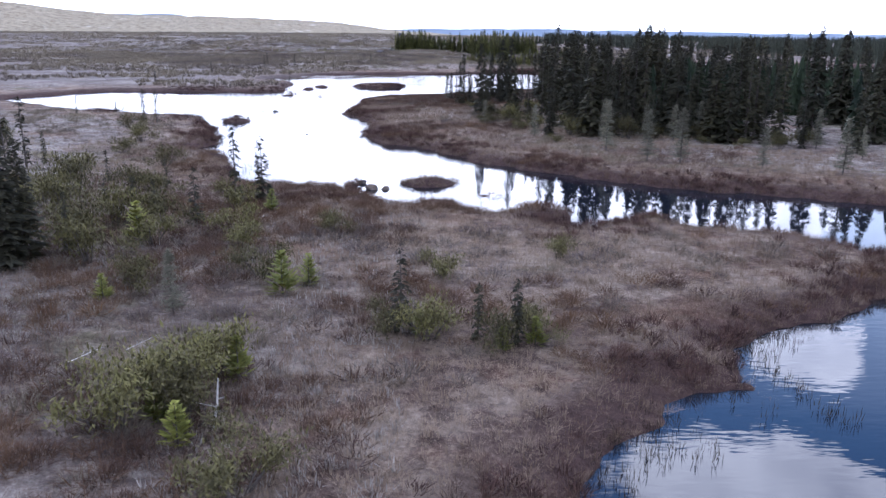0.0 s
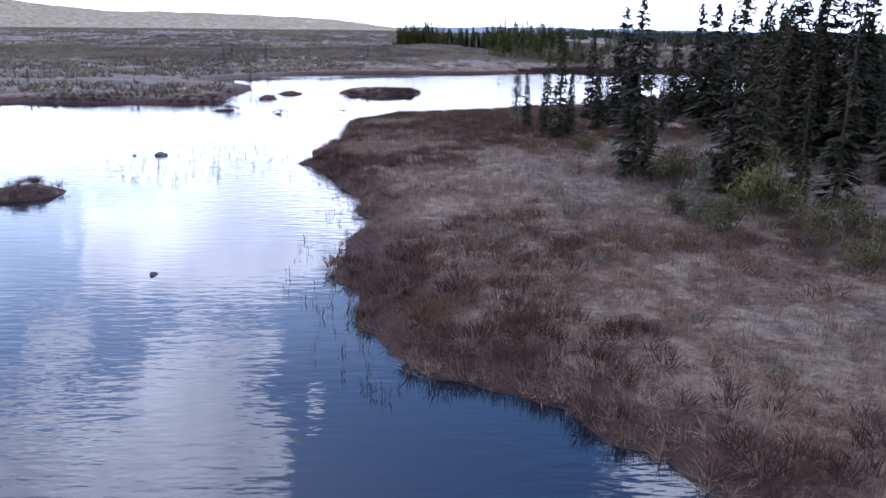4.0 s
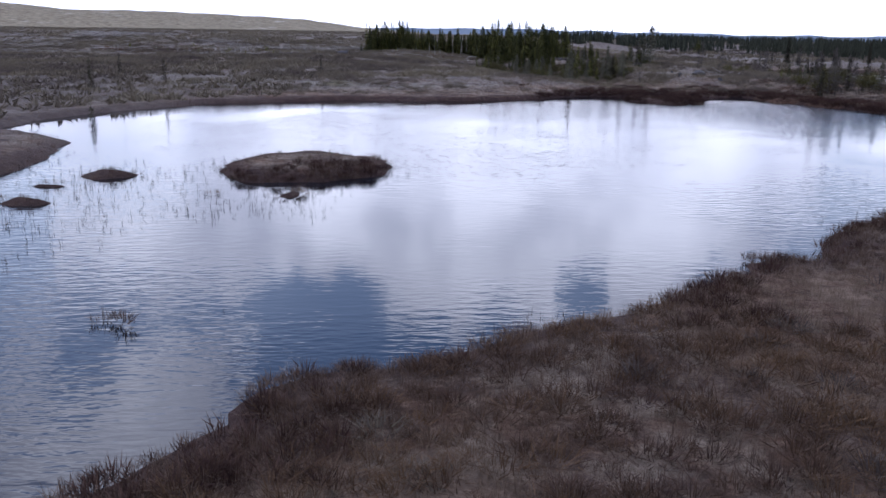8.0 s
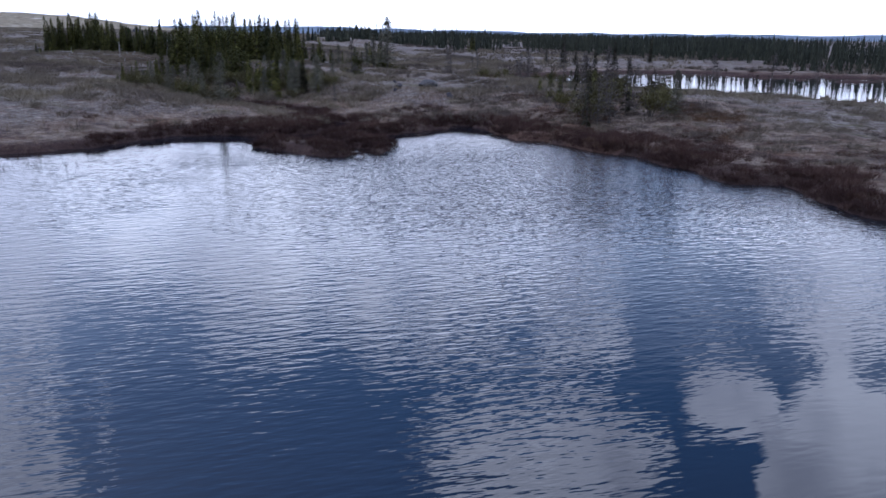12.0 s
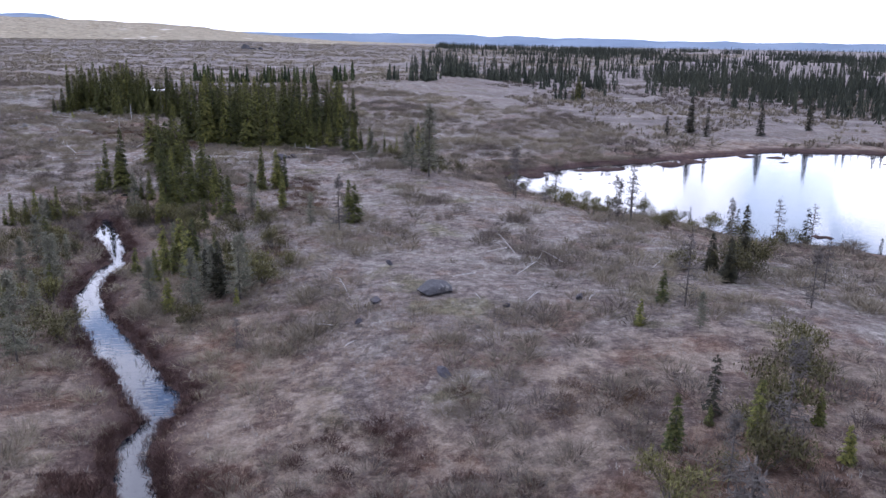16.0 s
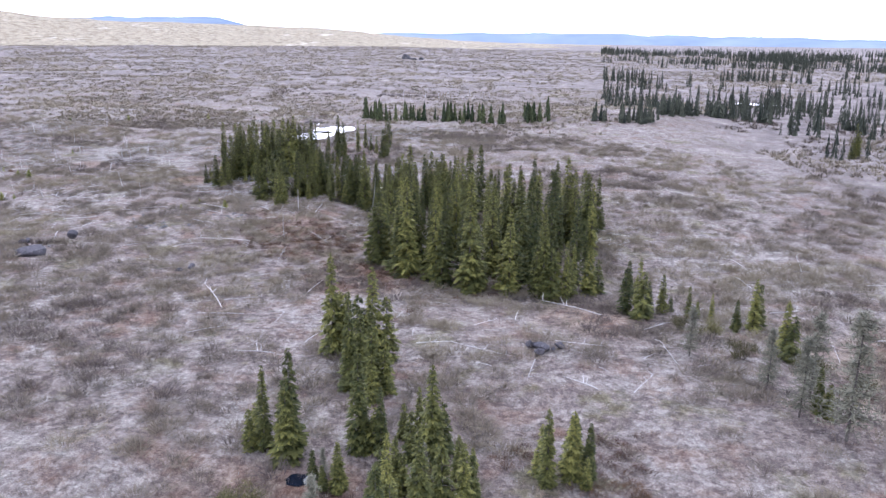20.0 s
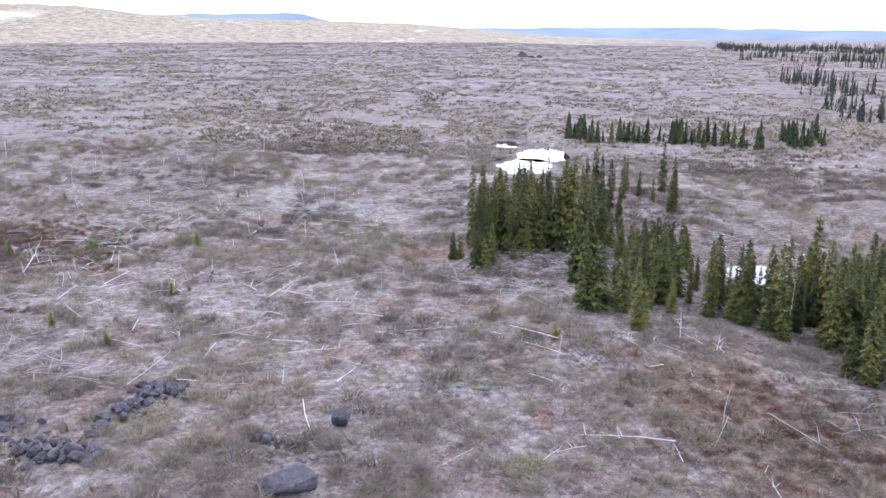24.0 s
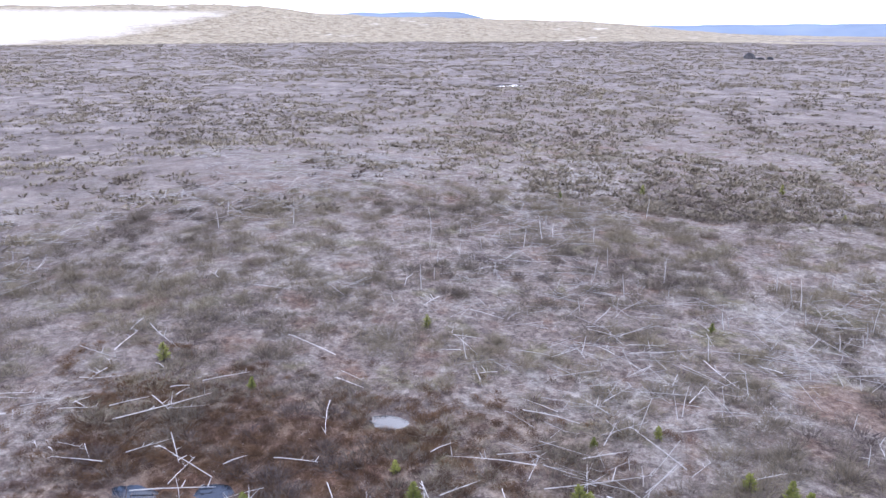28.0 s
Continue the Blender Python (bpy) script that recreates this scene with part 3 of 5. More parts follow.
def grid_faces(nx, ny):
    i = np.arange(nx * ny).reshape(ny, nx)
    return np.stack([i[:-1, :-1], i[:-1, 1:], i[1:, 1:], i[1:, :-1]], -1).reshape(-1, 4)


def build_ground():
    xs, ys = lines(-80, 70, 0.75, 1.065, 4200), lines(4, 346, 0.78, 1.07, 4200)
    xs = np.sort(np.concatenate([xs, [(a + b) / 2 for a, b in zip(xs, xs[1:]) if 6 < a < 32]]))
    ys = np.sort(np.concatenate([ys, [(a + b) / 2 for a, b in zip(ys, ys[1:]) if 6 < a < 60 or 150 < a < 208]]))
    x, y = (a.ravel() for a in np.meshgrid(xs, ys))
    d = water_distance(x, y)
    z = land(x, y, d)
    z = z - 6.0 * smooth(1500, 4200, np.hypot(x, y))
    GRID.update(x=xs, y=ys, height=z.reshape(len(ys), len(xs)), shore=d.reshape(len(ys), len(xs)))
    wet = np.clip(1 - d / 9.0, 0, 1)
    # hollows raise wetness; two of them also darken ground for shade
    for cx, cy, r, k in BOGS_AND_SHADE:
        wet = np.maximum(wet, k * smooth(r, r * 0.5, np.hypot(x - cx, y - cy)))
    ob = mesh_object("ground", np.stack([x, y, z], -1), grid_faces(len(xs), len(ys)), GROUND, smooth_faces=True, tone=("wet", wet))
    scrub = np.maximum(np.maximum(smooth(320, 480, y), smooth(45, 72, x) * smooth(238, 265, y)), np.maximum(np.maximum(smooth(60, 140, -x) * smooth(60, 110, y), smooth(12, 40, -x) * smooth(96, 112, y) * smooth(185, 150, y)), smooth(140, 260, x)))
    ob.data.attributes.new("scrub", "FLOAT", "POINT").data.foreach_set("value", (0.85 * scrub).astype(np.float32))
    russet = np.max([smooth(r, r * 0.3, np.hypot(x - cx, y - cy)) for cx, cy, r in RUST], 0)
    ob.data.attributes.new("russet", "FLOAT", "POINT").data.foreach_set("value", russet.astype(np.float32))
    tagged(ob, "boggy heath ground of pale lichen, brown sedge and bare twigs", "ground", kind="structure")


def build_water():
    x0, x1, y0, y1 = -60, 145, -40, 260
    ob = mesh_object("water", [(x0, y0, 0), (x1, y0, 0), (x1, y1, 0), (x0, y1, 0)], [(0, 1, 2, 3)], WATER)
    tagged(ob, "dark rippled pond water mirroring blue sky and clouds", "water", kind="structure")
    for k, (cx, cy, rx, ry) in enumerate(POOLS):
        a = np.linspace(0, 2 * math.pi, 40, endpoint=False)
        wide = 1.12 + 0.16 * value_noise(np.cos(a) * 3 + k * 7, np.sin(a) * 3, 1.0, 71) + 0.08 * value_noise(np.cos(a) * 8, np.sin(a) * 8, 1.0, 72)
        ring = np.stack([cx + rx * wide * np.cos(a), cy + ry * wide * np.sin(a), np.full(40, pool_level(k))], -1)
        v = np.concatenate([[[cx, cy, pool_level(k)]], ring])
        f = [(0, 1 + i, 1 + (i + 1) % 40) for i in range(40)]
        # the last sheet is added water where pale sand lies
        tagged(mesh_object("water", v, f, WATER), "small shallow bog pool among heath", "water", kind="structure")


def build_hills():
    az, r = np.radians(np.arange(-100, 8, 0.2)), np.concatenate([np.arange(720, 1250, 14), np.arange(1250, 2400, 40)])
    a, d = (q.ravel() for q in np.meshgrid(az, r))
    deg = np.degrees(a)
    crest = np.interp(deg, [-100, -60, -45, -38, -33, -31, -29, -25, -20, -16, -12, -9, -7, -4, -2, 0, 4, 8], [30, 40, 45, 46, 45, 43, 38, 34, 32, 30, 27, 24, 19, 15, 10, 6, 3, 0])
    x, y = np.sin(a) * d, 100 + np.cos(a) * d
    rise = smooth(760, 1180, d) ** 1.3 * (1 - 0.35 * smooth(1250, 2400, d))
    z = 8.0 + (crest - 4) * rise + rise * (3.0 * value_noise(x, y, 90, 31) + 1.6 * value_noise(x, y, 35, 32) + 0.7 * value_noise(x, y, 14, 33)) - 4 * smooth(800, 720, d)
    ob = mesh_object("hill", np.stack([x, y, z], -1), grid_faces(len(az), len(r)), HILL, smooth_faces=True)
    tagged(ob, "long low tan hill with a pale sand dune", "hill", kind="structure")


def hazed_ridge(name, label, stops, dist, foot, seed):
    """A distant ridge as a solid bank: crest heights by azimuth. Haze is in its colour."""
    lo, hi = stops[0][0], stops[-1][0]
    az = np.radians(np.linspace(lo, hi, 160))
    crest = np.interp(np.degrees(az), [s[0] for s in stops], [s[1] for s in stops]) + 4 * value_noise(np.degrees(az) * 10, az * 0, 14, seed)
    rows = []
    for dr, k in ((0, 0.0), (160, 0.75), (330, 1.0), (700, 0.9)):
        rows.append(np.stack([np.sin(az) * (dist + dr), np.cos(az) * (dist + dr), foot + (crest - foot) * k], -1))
    ob = mesh_object(name, np.concatenate(rows), grid_faces(160, 4), FAR_HAZED, smooth_faces=True)
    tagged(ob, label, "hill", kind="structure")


build_ground()
build_water()
build_hills()
hazed_ridge("backdrop", "flat-topped mesa on the horizon, painted haze blue", [(-32, 20), (-29, 90), (-20, 103), (-18.6, 99), (-16.2, 60), (-14, 25)], 3500, -10, 51)
hazed_ridge("backdrop", "long low forested ridge on the horizon, painted haze blue", [(-12, 5), (-8, 42), (0, 48), (8, 44), (20, 34), (32, 30), (60, 36), (90, 30)], 3300, -10, 52)
hazed_ridge("backdrop", "long low forested ridge on the horizon, painted haze blue", [(-90, 30), (-70, 60), (-50, 92), (-42, 84), (-34, 40)], 3700, -10, 53)

# ---- plants ----
rng = np.random.default_rng(5)


def part(name, verts, faces, mat, parent, label="", **more):
    return mesh_object(name, verts, faces, mat, parent, label, **more)


def tube(points, radii, sides=6):
    """Vertices and faces of a tapered tube along points."""
    pts, verts, faces = [Vector(p) for p in points], [], []
    for i, p in enumerate(pts):
        along = (pts[min(i + 1, len(pts) - 1)] - pts[max(i - 1, 0)]).normalized()
        side = along.orthogonal().normalized()
        other = along.cross(side)
        for k in range(sides):
            a = 2 * math.pi * k / sides
            verts.append(p + (side * math.cos(a) + other * math.sin(a)) * radii[i])
    for i in range(len(pts) - 1):
        for k in range(sides):
            j = (k + 1) % sides
            faces += [(i * sides + k, i * sides + j, (i + 1) * sides + j), (i * sides + k, (i + 1) * sides + j, (i + 1) * sides + k)]
    for k in range(1, sides - 1):
        faces.append((0, k + 1, k))
        faces.append(((len(pts) - 1) * sides, (len(pts) - 1) * sides + k, (len(pts) - 1) * sides + k + 1))
    return verts, faces


def kites(bases, tips, widths, droop=0.0):
    """Pointed sprays, two triangles each, from bases to tips."""
    n = len(bases)
    ax = tips - bases
    flat = np.stack([-ax[:, 1], ax[:, 0], np.zeros(n)], -1)
    flat /= np.linalg.norm(flat, axis=1, keepdims=True) + 1e-9
    mid = bases + ax * 0.45
    mid[:, 2] += droop
    v = np.stack([bases, mid + flat * widths[:, None], tips, mid - flat * widths[:, None]], 1).reshape(-1, 3)
    i = np.arange(n)[:, None] * 4
    return v, np.concatenate([i + [0, 1, 2], i + [0, 2, 3]])


def join(pieces):
    verts, faces, at = [], [], 0
    for v, f in pieces:
        verts.append(np.asarray(v, float))
        faces.append(np.asarray(f) + at)
        at += len(v)
    return np.concatenate(verts), np.concatenate(faces)


def spruce_crown(tall, wide, seed, gaps=0.15, club=False, start=0.03):
    """Whorls of short drooping boughs with side sprays, uneven and with gaps."""
    r = np.random.default_rng(seed)
    b, t, w = [], [], []
    z = tall * start
    while z < tall * 0.985:
        f = z / tall
        reach = wide * (1 - f) ** 0.68 * (0.78 + 0.22 * min(1, f * 7)) + 0.05
        if club and f > 0.82:
            reach += wide * 0.12 * (1 - abs(f - 0.9) / 0.09 * 0.6)
        for _ in range(r.integers(8, 13)):
            if r.random() < gaps:
                continue
            a, q = r.uniform(0, 2 * math.pi), reach * r.uniform(0.6, 1.25)
            way = np.array([math.cos(a), math.sin(a), 0])
            zz = z + r.uniform(-0.07, 0.07)
            tip = way * q + [0, 0, zz - q * r.uniform(0.05, 0.5) + 0.05 + (0.5 * q if f > 0.8 else 0)]
            root = np.array([0, 0, zz])
            b.append(root); t.append(tip); w.append(q * 0.14 + 0.022)
            for s in (-1, 1):
                at = root + (tip - root) * r.uniform(0.3, 0.6)
                a2 = a + s * r.uniform(0.5, 0.9)
                b.append(at); t.append(at + np.array([math.cos(a2), math.sin(a2), r.uniform(-0.55, -0.05)]) * q * 0.45); w.append(q * 0.13 + 0.02)
            at = root + (tip - root) * 0.6
            b.append(at); t.append(at + np.array([way[0] * 0.15, way[1] * 0.15, -r.uniform(0.04, 0.15)])); w.append(0.04 + q * 0.05)
        z += r.uniform(0.13, 0.2) * (0.7 + 0.3 * tall / 6)
    b.append(np.array([0, 0, tall * 0.93])); t.append(np.array([0.01, 0.01, tall * 1.03])); w.append(0.035)
    return kites(np.array(b), np.array(t), np.array(w), 0.02)


def conifer(name, label, category, tall, wide, seed, mat, group="", **more):
    ob = tagged(new(name), label, category, group)
    lean = 0.02 * tall * math.sin(seed)
    v, f = tube([(0, 0, -0.15), (lean * 0.3, 0, tall * 0.4), (0, 0, tall * 0.97)], [0.022 * tall / 2 + 0.02, 0.014 * tall / 2 + 0.012, 0.008], 7)
    part("trunk", v, f, BARK, ob, "grey-brown scaly trunk")
    v, f = spruce_crown(tall, wide, seed, **more)
    part("crown", v, f, mat, ob)
    return ob


def larch(name, label, tall, seed, dense=1.0):
    """A bare larch: thin stem and many fine level branches with twigs."""
    r = np.random.default_rng(seed)
    ob = tagged(new(name), label, "tree", "bare larches")
    v, f = tube([(0, 0, -0.15), (0.03, 0.02, tall * 0.5), (0, 0, tall)], [0.05, 0.03, 0.006], 7)
    part("trunk", v, f, BARK, ob, "thin grey trunk")
    b, t, w, limbs = [], [], [], []
    for _ in range(int(85 * dense)):
        z = tall * r.uniform(0.12, 0.97)
        a, q = r.uniform(0, 2 * math.pi), (0.24 * tall * (1 - z / tall) ** 0.7 + 0.12) * r.uniform(0.5, 1.1)
        root, tip = np.array([0, 0, z]), np.array([math.cos(a) * q, math.sin(a) * q, z + q * r.uniform(-0.25, 0.25)])
        limbs.append(tube([root, (root + tip) / 2 + [0, 0, -0.02], tip], [0.024, 0.016, 0.006], 3))
        for _ in range(9):
            at = root + (tip - root) * r.uniform(0.25, 1)
            d2 = r.normal(size=3) * [1, 1, 0.6]
            b.append(at); t.append(at + d2 / np.linalg.norm(d2) * r.uniform(0.1, 0.28)); w.append(0.02)
    tagged(part("branching", *join(limbs), TWIG if dense > 1.2 else BARK, ob), kind="stuff")
    tagged(part("spray", *kites(np.array(b), np.array(t), np.array(w)), TWIG if dense > 1.2 else BARK, ob, "fine pale buds and twigs"), kind="stuff")
    return ob


def seedling(tall, seed, label):
    """A bushy young conifer with upturned boughs."""
    r = np.random.default_rng(seed)
    ob = tagged(new("young_conifer"), label, "shrub", "young conifers")
    v, f = tube([(0, 0, -0.1), (0, 0, tall * 0.9)], [0.025, 0.006], 5)
    part("stem", v, f, BARK, ob)
    b, t, w = [], [], []
    for _ in range(190):
        z = tall * r.uniform(0.05, 0.95)
        a, q = r.uniform(0, 2 * math.pi), tall * 0.42 * (1 - z / tall) ** 0.7 * r.uniform(0.4, 1.15) + 0.05
        root = np.array([math.cos(a) * q * 0.25, math.sin(a) * q * 0.25, z])
        b.append(root); t.append(np.array([math.cos(a) * q, math.sin(a) * q, z + q * r.uniform(0.0, 0.6)])); w.append(0.04 * tall + 0.01)
    part("crown", *kites(np.array(b), np.array(t), np.array(w)), YOUNG, ob, "yellow-green needles")
    return ob


def bush(seed, label):
    """A straggling low bush: several stems, each with its own loose head of leaves."""
    r = np.random.default_rng(seed)
    ob = tagged(new("low_bush"), label, "shrub", "low bushes")
    stems, b, t, w = [], [], [], []
    for _ in range(9):
        a, out, top = r.uniform(0, 2 * math.pi), r.uniform(0.1, 0.85), r.uniform(0.35, 1.0)
        head = np.array([math.cos(a) * out, math.sin(a) * out, top * (1.1 - 0.5 * out)])
        stems.append(tube([(head[0] * 0.15, head[1] * 0.15, -0.08), head * [0.6, 0.6, 0.55], head], [0.022, 0.015, 0.006], 4))
        wide = r.uniform(0.2, 0.36)
        for _ in range(int(700 * wide)):
            off = r.normal(size=3) * wide * [0.55, 0.55, 0.4]
            root = head + off
            root[2] = max(0.02, root[2])
            way = r.normal(size=3) + [0, 0, 0.6]
            b.append(root); t.append(root + way / np.linalg.norm(way) * r.uniform(0.06, 0.17)); w.append(0.016)
    tagged(part("branching", *join(stems), BARK, ob), kind="stuff")
    part("crown", *kites(np.array(b), np.array(t), np.array(w)), OLIVE, ob, "dull olive leaves")
    return ob


def stand(ob, x, y, size=1.0, turn=None, tilt=0.0, sink=0.05, girth=1.0):
    """A copy of a thing standing on the ground."""
    turn = rng.uniform(0, 360) if turn is None else turn
    m = pose(x, y, height(x, y) - sink, tilt * math.cos(turn), tilt * math.sin(turn), turn) @ Matrix.Diagonal((size * girth, size * girth, size, 1))
    return copy_thing(ob, m)


DARK_LABEL = "tall dark narrow black spruce in a dense shoreline stand"
BRIGHT_LABEL = "green spruce in a clump on the heath, sunlight put into its needle colour"
SLIM_LABEL = "slim small black spruce standing alone on the bog"
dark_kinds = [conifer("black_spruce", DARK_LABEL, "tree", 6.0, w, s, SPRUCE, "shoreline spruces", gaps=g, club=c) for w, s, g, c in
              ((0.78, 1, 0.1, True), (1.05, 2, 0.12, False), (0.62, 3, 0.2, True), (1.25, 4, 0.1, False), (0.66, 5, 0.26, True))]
bright_kinds = [conifer("spruce", BRIGHT_LABEL, "tree", 6.0, w, s, SPRUCE_SUN_TINTED, "heath spruces", gaps=g, start=0.03) for w, s, g in
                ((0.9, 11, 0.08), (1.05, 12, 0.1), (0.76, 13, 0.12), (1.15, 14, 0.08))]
small_kinds = [conifer("small_spruce", "bushy small yellow-green spruce beside taller ones", "tree", 3.0, w, s, SPRUCE_SUN_TINTED, "small heath spruces", gaps=0.1, start=0.03) for w, s in ((0.62, 17), (0.75, 18))]
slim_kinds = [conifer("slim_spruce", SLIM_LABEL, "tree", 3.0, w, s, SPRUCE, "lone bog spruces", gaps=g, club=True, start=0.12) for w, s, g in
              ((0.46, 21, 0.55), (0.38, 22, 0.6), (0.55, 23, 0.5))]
larch_kinds = [larch("larch", "bare pale larch with fine level branches", 4.0, 31), larch("larch", "wispy grey-green larch coming into bud", 4.0, 32, 2.4), larch("larch", "sparse leafless larch by the water", 4.0, 33, 0.6)]
young_kinds = [seedling(1.0, 41, "small yellow-green young conifer among heath shrubs"), seedling(1.0, 42, "bushy yellow-green young conifer on the heath"), *(bush(k, "low straggling olive-green bush on the bog") for k in (43, 44, 45))]

# trees of the shoreline stand that stand out: place and height
STAND = [(2.9, 75.3, 4.6), (4.2, 66.5, 5.8), (4.4, 65.6, 4.4), (11, 80, 6.4), (17.6, 88.4, 6.8), (7.8, 87.3, 3.6), (15.6, 106.4, 1.6), (10, 69.3, 5.6), (12.1, 74.8, 5.5), (3.4, 75.4, 3.1), (6.4, 63.7, 6.1),
         (6.7, 62.9, 4.6), (2.6, 77.4, 3.8), (6.9, 81.3, 6.1), (8.7, 61.7, 6.2), (8.3, 53.6, 3.8), (10.1, 55.3, 3.9), (9.1, 58.1, 5.9), (10.6, 59.4, 6.4), (11.3, 57.3, 6.2), (1.8, 78.9, 2.8), (6, 85, 4.6), (7.6, 61.6, 3.8), (10.8, 52.4, 5.7)]
for k, (x, y, tall) in enumerate(STAND):
    stand(dark_kinds[k % 5], x, y, tall / 6)


def thicket(kinds, count, inside, tall, seed, apart, slim=6.0, girth=1.0):
    """Trees scattered where inside(x, y) allows, at least apart metres from one another."""
    r, put = np.random.default_rng(seed), []
    box, tries = inside.box, 0
    while len(put) < count and tries < count * 40:
        tries += 1
        x, y = r.uniform(box[0], box[1]), r.uniform(box[2], box[3])
        if any((x - a) ** 2 + (y - b) ** 2 < apart ** 2 for a, b in put) or not inside(x, y):
            continue
        put.append((x, y))
        stand(kinds[r.integers(len(kinds))], x, y, r.uniform(*tall) / slim, girth=girth * r.uniform(0.85, 1.15))
    return put


def area(pts):
    xs, ys = [p[0] for p in pts], [p[1] for p in pts]

    def inside(x, y):
        return bool(polygon_distance(np.array([x]), np.array([y]), pts)[0] < 0) and on_grid("shore", x, y) > 1.0
    inside.box = (min(xs), max(xs), min(ys), max(ys))
    return inside


thicket(dark_kinds, 185, area([(11.5, 57), (15, 53), (20, 49.5), (26, 44), (38, 38), (44, 55), (40, 95), (24, 100), (12, 92), (10.5, 76), (10, 66)]), (1.8, 7.0), 61, 0.75)
thicket(dark_kinds, 26, area([(10.5, 52.5), (14, 50.5), (22, 48.5), (22, 53), (15, 57), (11.5, 57)]), (2.2, 6.4), 59, 0.9)
thicket(dark_kinds, 46, area([(9.5, 68), (11.5, 62), (15, 58), (22, 68), (20, 92), (10, 88)]), (4.2, 7.4), 60, 1.0)
thicket(dark_kinds, 26, area([(36, 100), (52, 95), (60, 125), (44, 135), (40, 120)]), (3, 5), 62, 1.8)
thicket(dark_kinds, 8, area([(1.8, 75), (9, 80), (11, 87), (6, 86)]), (2.2, 4.4), 63, 1.5)

thicket(larch_kinds[1:2], 4, area([(6, 56), (9, 48.5), (14, 48), (22, 46.5), (24, 43), (26, 46), (20, 51), (12, 54), (8, 60)]), (1.2, 2.6), 64, 0.9, 4.0)
thicket(young_kinds[2:], 9, area([(11, 94), (15, 92), (20, 98), (20, 108), (15, 104)]), (0.4, 0.8), 69, 1.2, 1.0)
thicket(young_kinds[2:], 30, area([(4, 60), (8, 49), (14, 47.5), (22, 46), (26, 46), (20, 53), (12, 57), (8, 66), (3, 74)]), (0.5, 1.0), 65, 0.9, 1.0)

LONE = [(55.2, 195.7, 2.8), (55.9, 196, 2.4), (60.2, 194.2, 3.2), (63.3, 190.4, 1.6), (66.9, 181.3, 2.2), (53.5, 198.7, 1.4), (40.1, 166.3, 2.2), (39.3, 156.9, 3.2), (42.5, 159.2, 2.4), (35.4, 154.3, 2.6),
        (-6.5, 31.3, 3.0), (-5.6, 31.9, 2.6), (-5.8, 32.1, 1.9), (-10.4, 22.9, 3.8), (-10.6, 22.2, 3.5), (-21.7, 61.6, 2.4), (-20, 59.6, 2.4), (0.7, 18.1, 1.9), (3.2, 17.3, 1.5), (-13.2, 35.3, 1.5), (-10.2, 34.1, 1.4),
        (-8.7, 27, 1.6), (-28.7, 65.5, 1.5), (-26.7, 68.3, 1.3), (-18.2, 39.7, 1.6), (-18.2, 38, 3.4), (-6.7, 27.1, 1.9), (2.4, 17.6, 1.3), (-12.5, 24.5, 2.6), (-14.5, 28, 2.8), (-15.8, 31, 2.2), (-13.8, 21, 2.9), (-17, 27, 3.0),
        (-20, 33, 2.4), (-23, 45, 1.8), (-11, 30, 1.2), (-9, 29.5, 1.1)]
for k, (x, y, tall) in enumerate(LONE):
    stand(slim_kinds[k % 3], x, y, tall / 3)
for x, y, tall in [(-24, 128, 2.2), (-33, 150, 2.6), (-29, 158, 2.2), (-40, 140, 2.0), (-36, 165, 2.4), (-38, 108, 1.6), (-16, 178, 2.2)]:
    stand(slim_kinds[0], x, y, tall / 3)

# clumps on the heath: place and height
CLUMP = [(8.7, 239.7, 6.7), (11.4, 236.9, 8.0), (13.8, 235.1, 7.7), (16.5, 233.3, 7.7), (19.4, 233, 6.6), (21.9, 232.7, 5.9), (23.5, 232.3, 4.5), (25.4, 234.4, 3.9), (28.2, 253.5, 5.6), (25.3, 255.3, 7.2), (7.8, 253, 6.2), (22.3, 262, 5.6), (24.5, 258, 6.1)]
CREEK = [(19.5, 186, 3.2), (18.3, 186.6, 2.4), (17.6, 185.2, 2.0), (20.4, 187.4, 1.8), (9, 220.3, 6.2), (10.8, 216.1, 5.4), (11.6, 219, 5.8), (12.2, 214.9, 5), (12.3, 210.4, 5.1), (13.4, 210, 3.4), (11.9, 207.6, 2.4), (7.8, 210.5, 4.2), (9.2, 210.1, 5.3), (15.1, 210.7, 2.9), (15.8, 209.3, 4.8), (14.4, 207.4, 2.7), (17.1, 207.6, 2.4),
         (20.8, 207.5, 3.6), (21.9, 208.1, 3.2), (22.6, 208.1, 2.7), (14.4, 202.3, 4.6), (14.5, 204.4, 4.6), (15.7, 204.6, 4.6), (17.4, 205.5, 3.3), (14.4, 201, 2.7), (13.2, 201.6, 1.5), (19.5, 198.6, 3.1), (23.1, 199.8, 2.8), (27.9, 193.9, 3.0),
         (4.8, 199, 2.3), (5.7, 199.1, 2.0), (6.1, 199.7, 2.6), (6.7, 200.3, 1.8), (7.1, 201, 2.6)]
LINE = [(28.4, 234.8, 2.9), (28.1, 228.9, 4.2), (30, 230.3, 2.9), (32.9, 228.5, 2.0), (34, 226.7, 2.1), (35.1, 226.8, 3.6), (35.9, 223.3, 3.6), (31.6, 229.4, 2.2), (29, 230, 2.4), (34.6, 214.9, 2.6), (76, 308.7, 5.4), (74.5, 305, 3.4)]
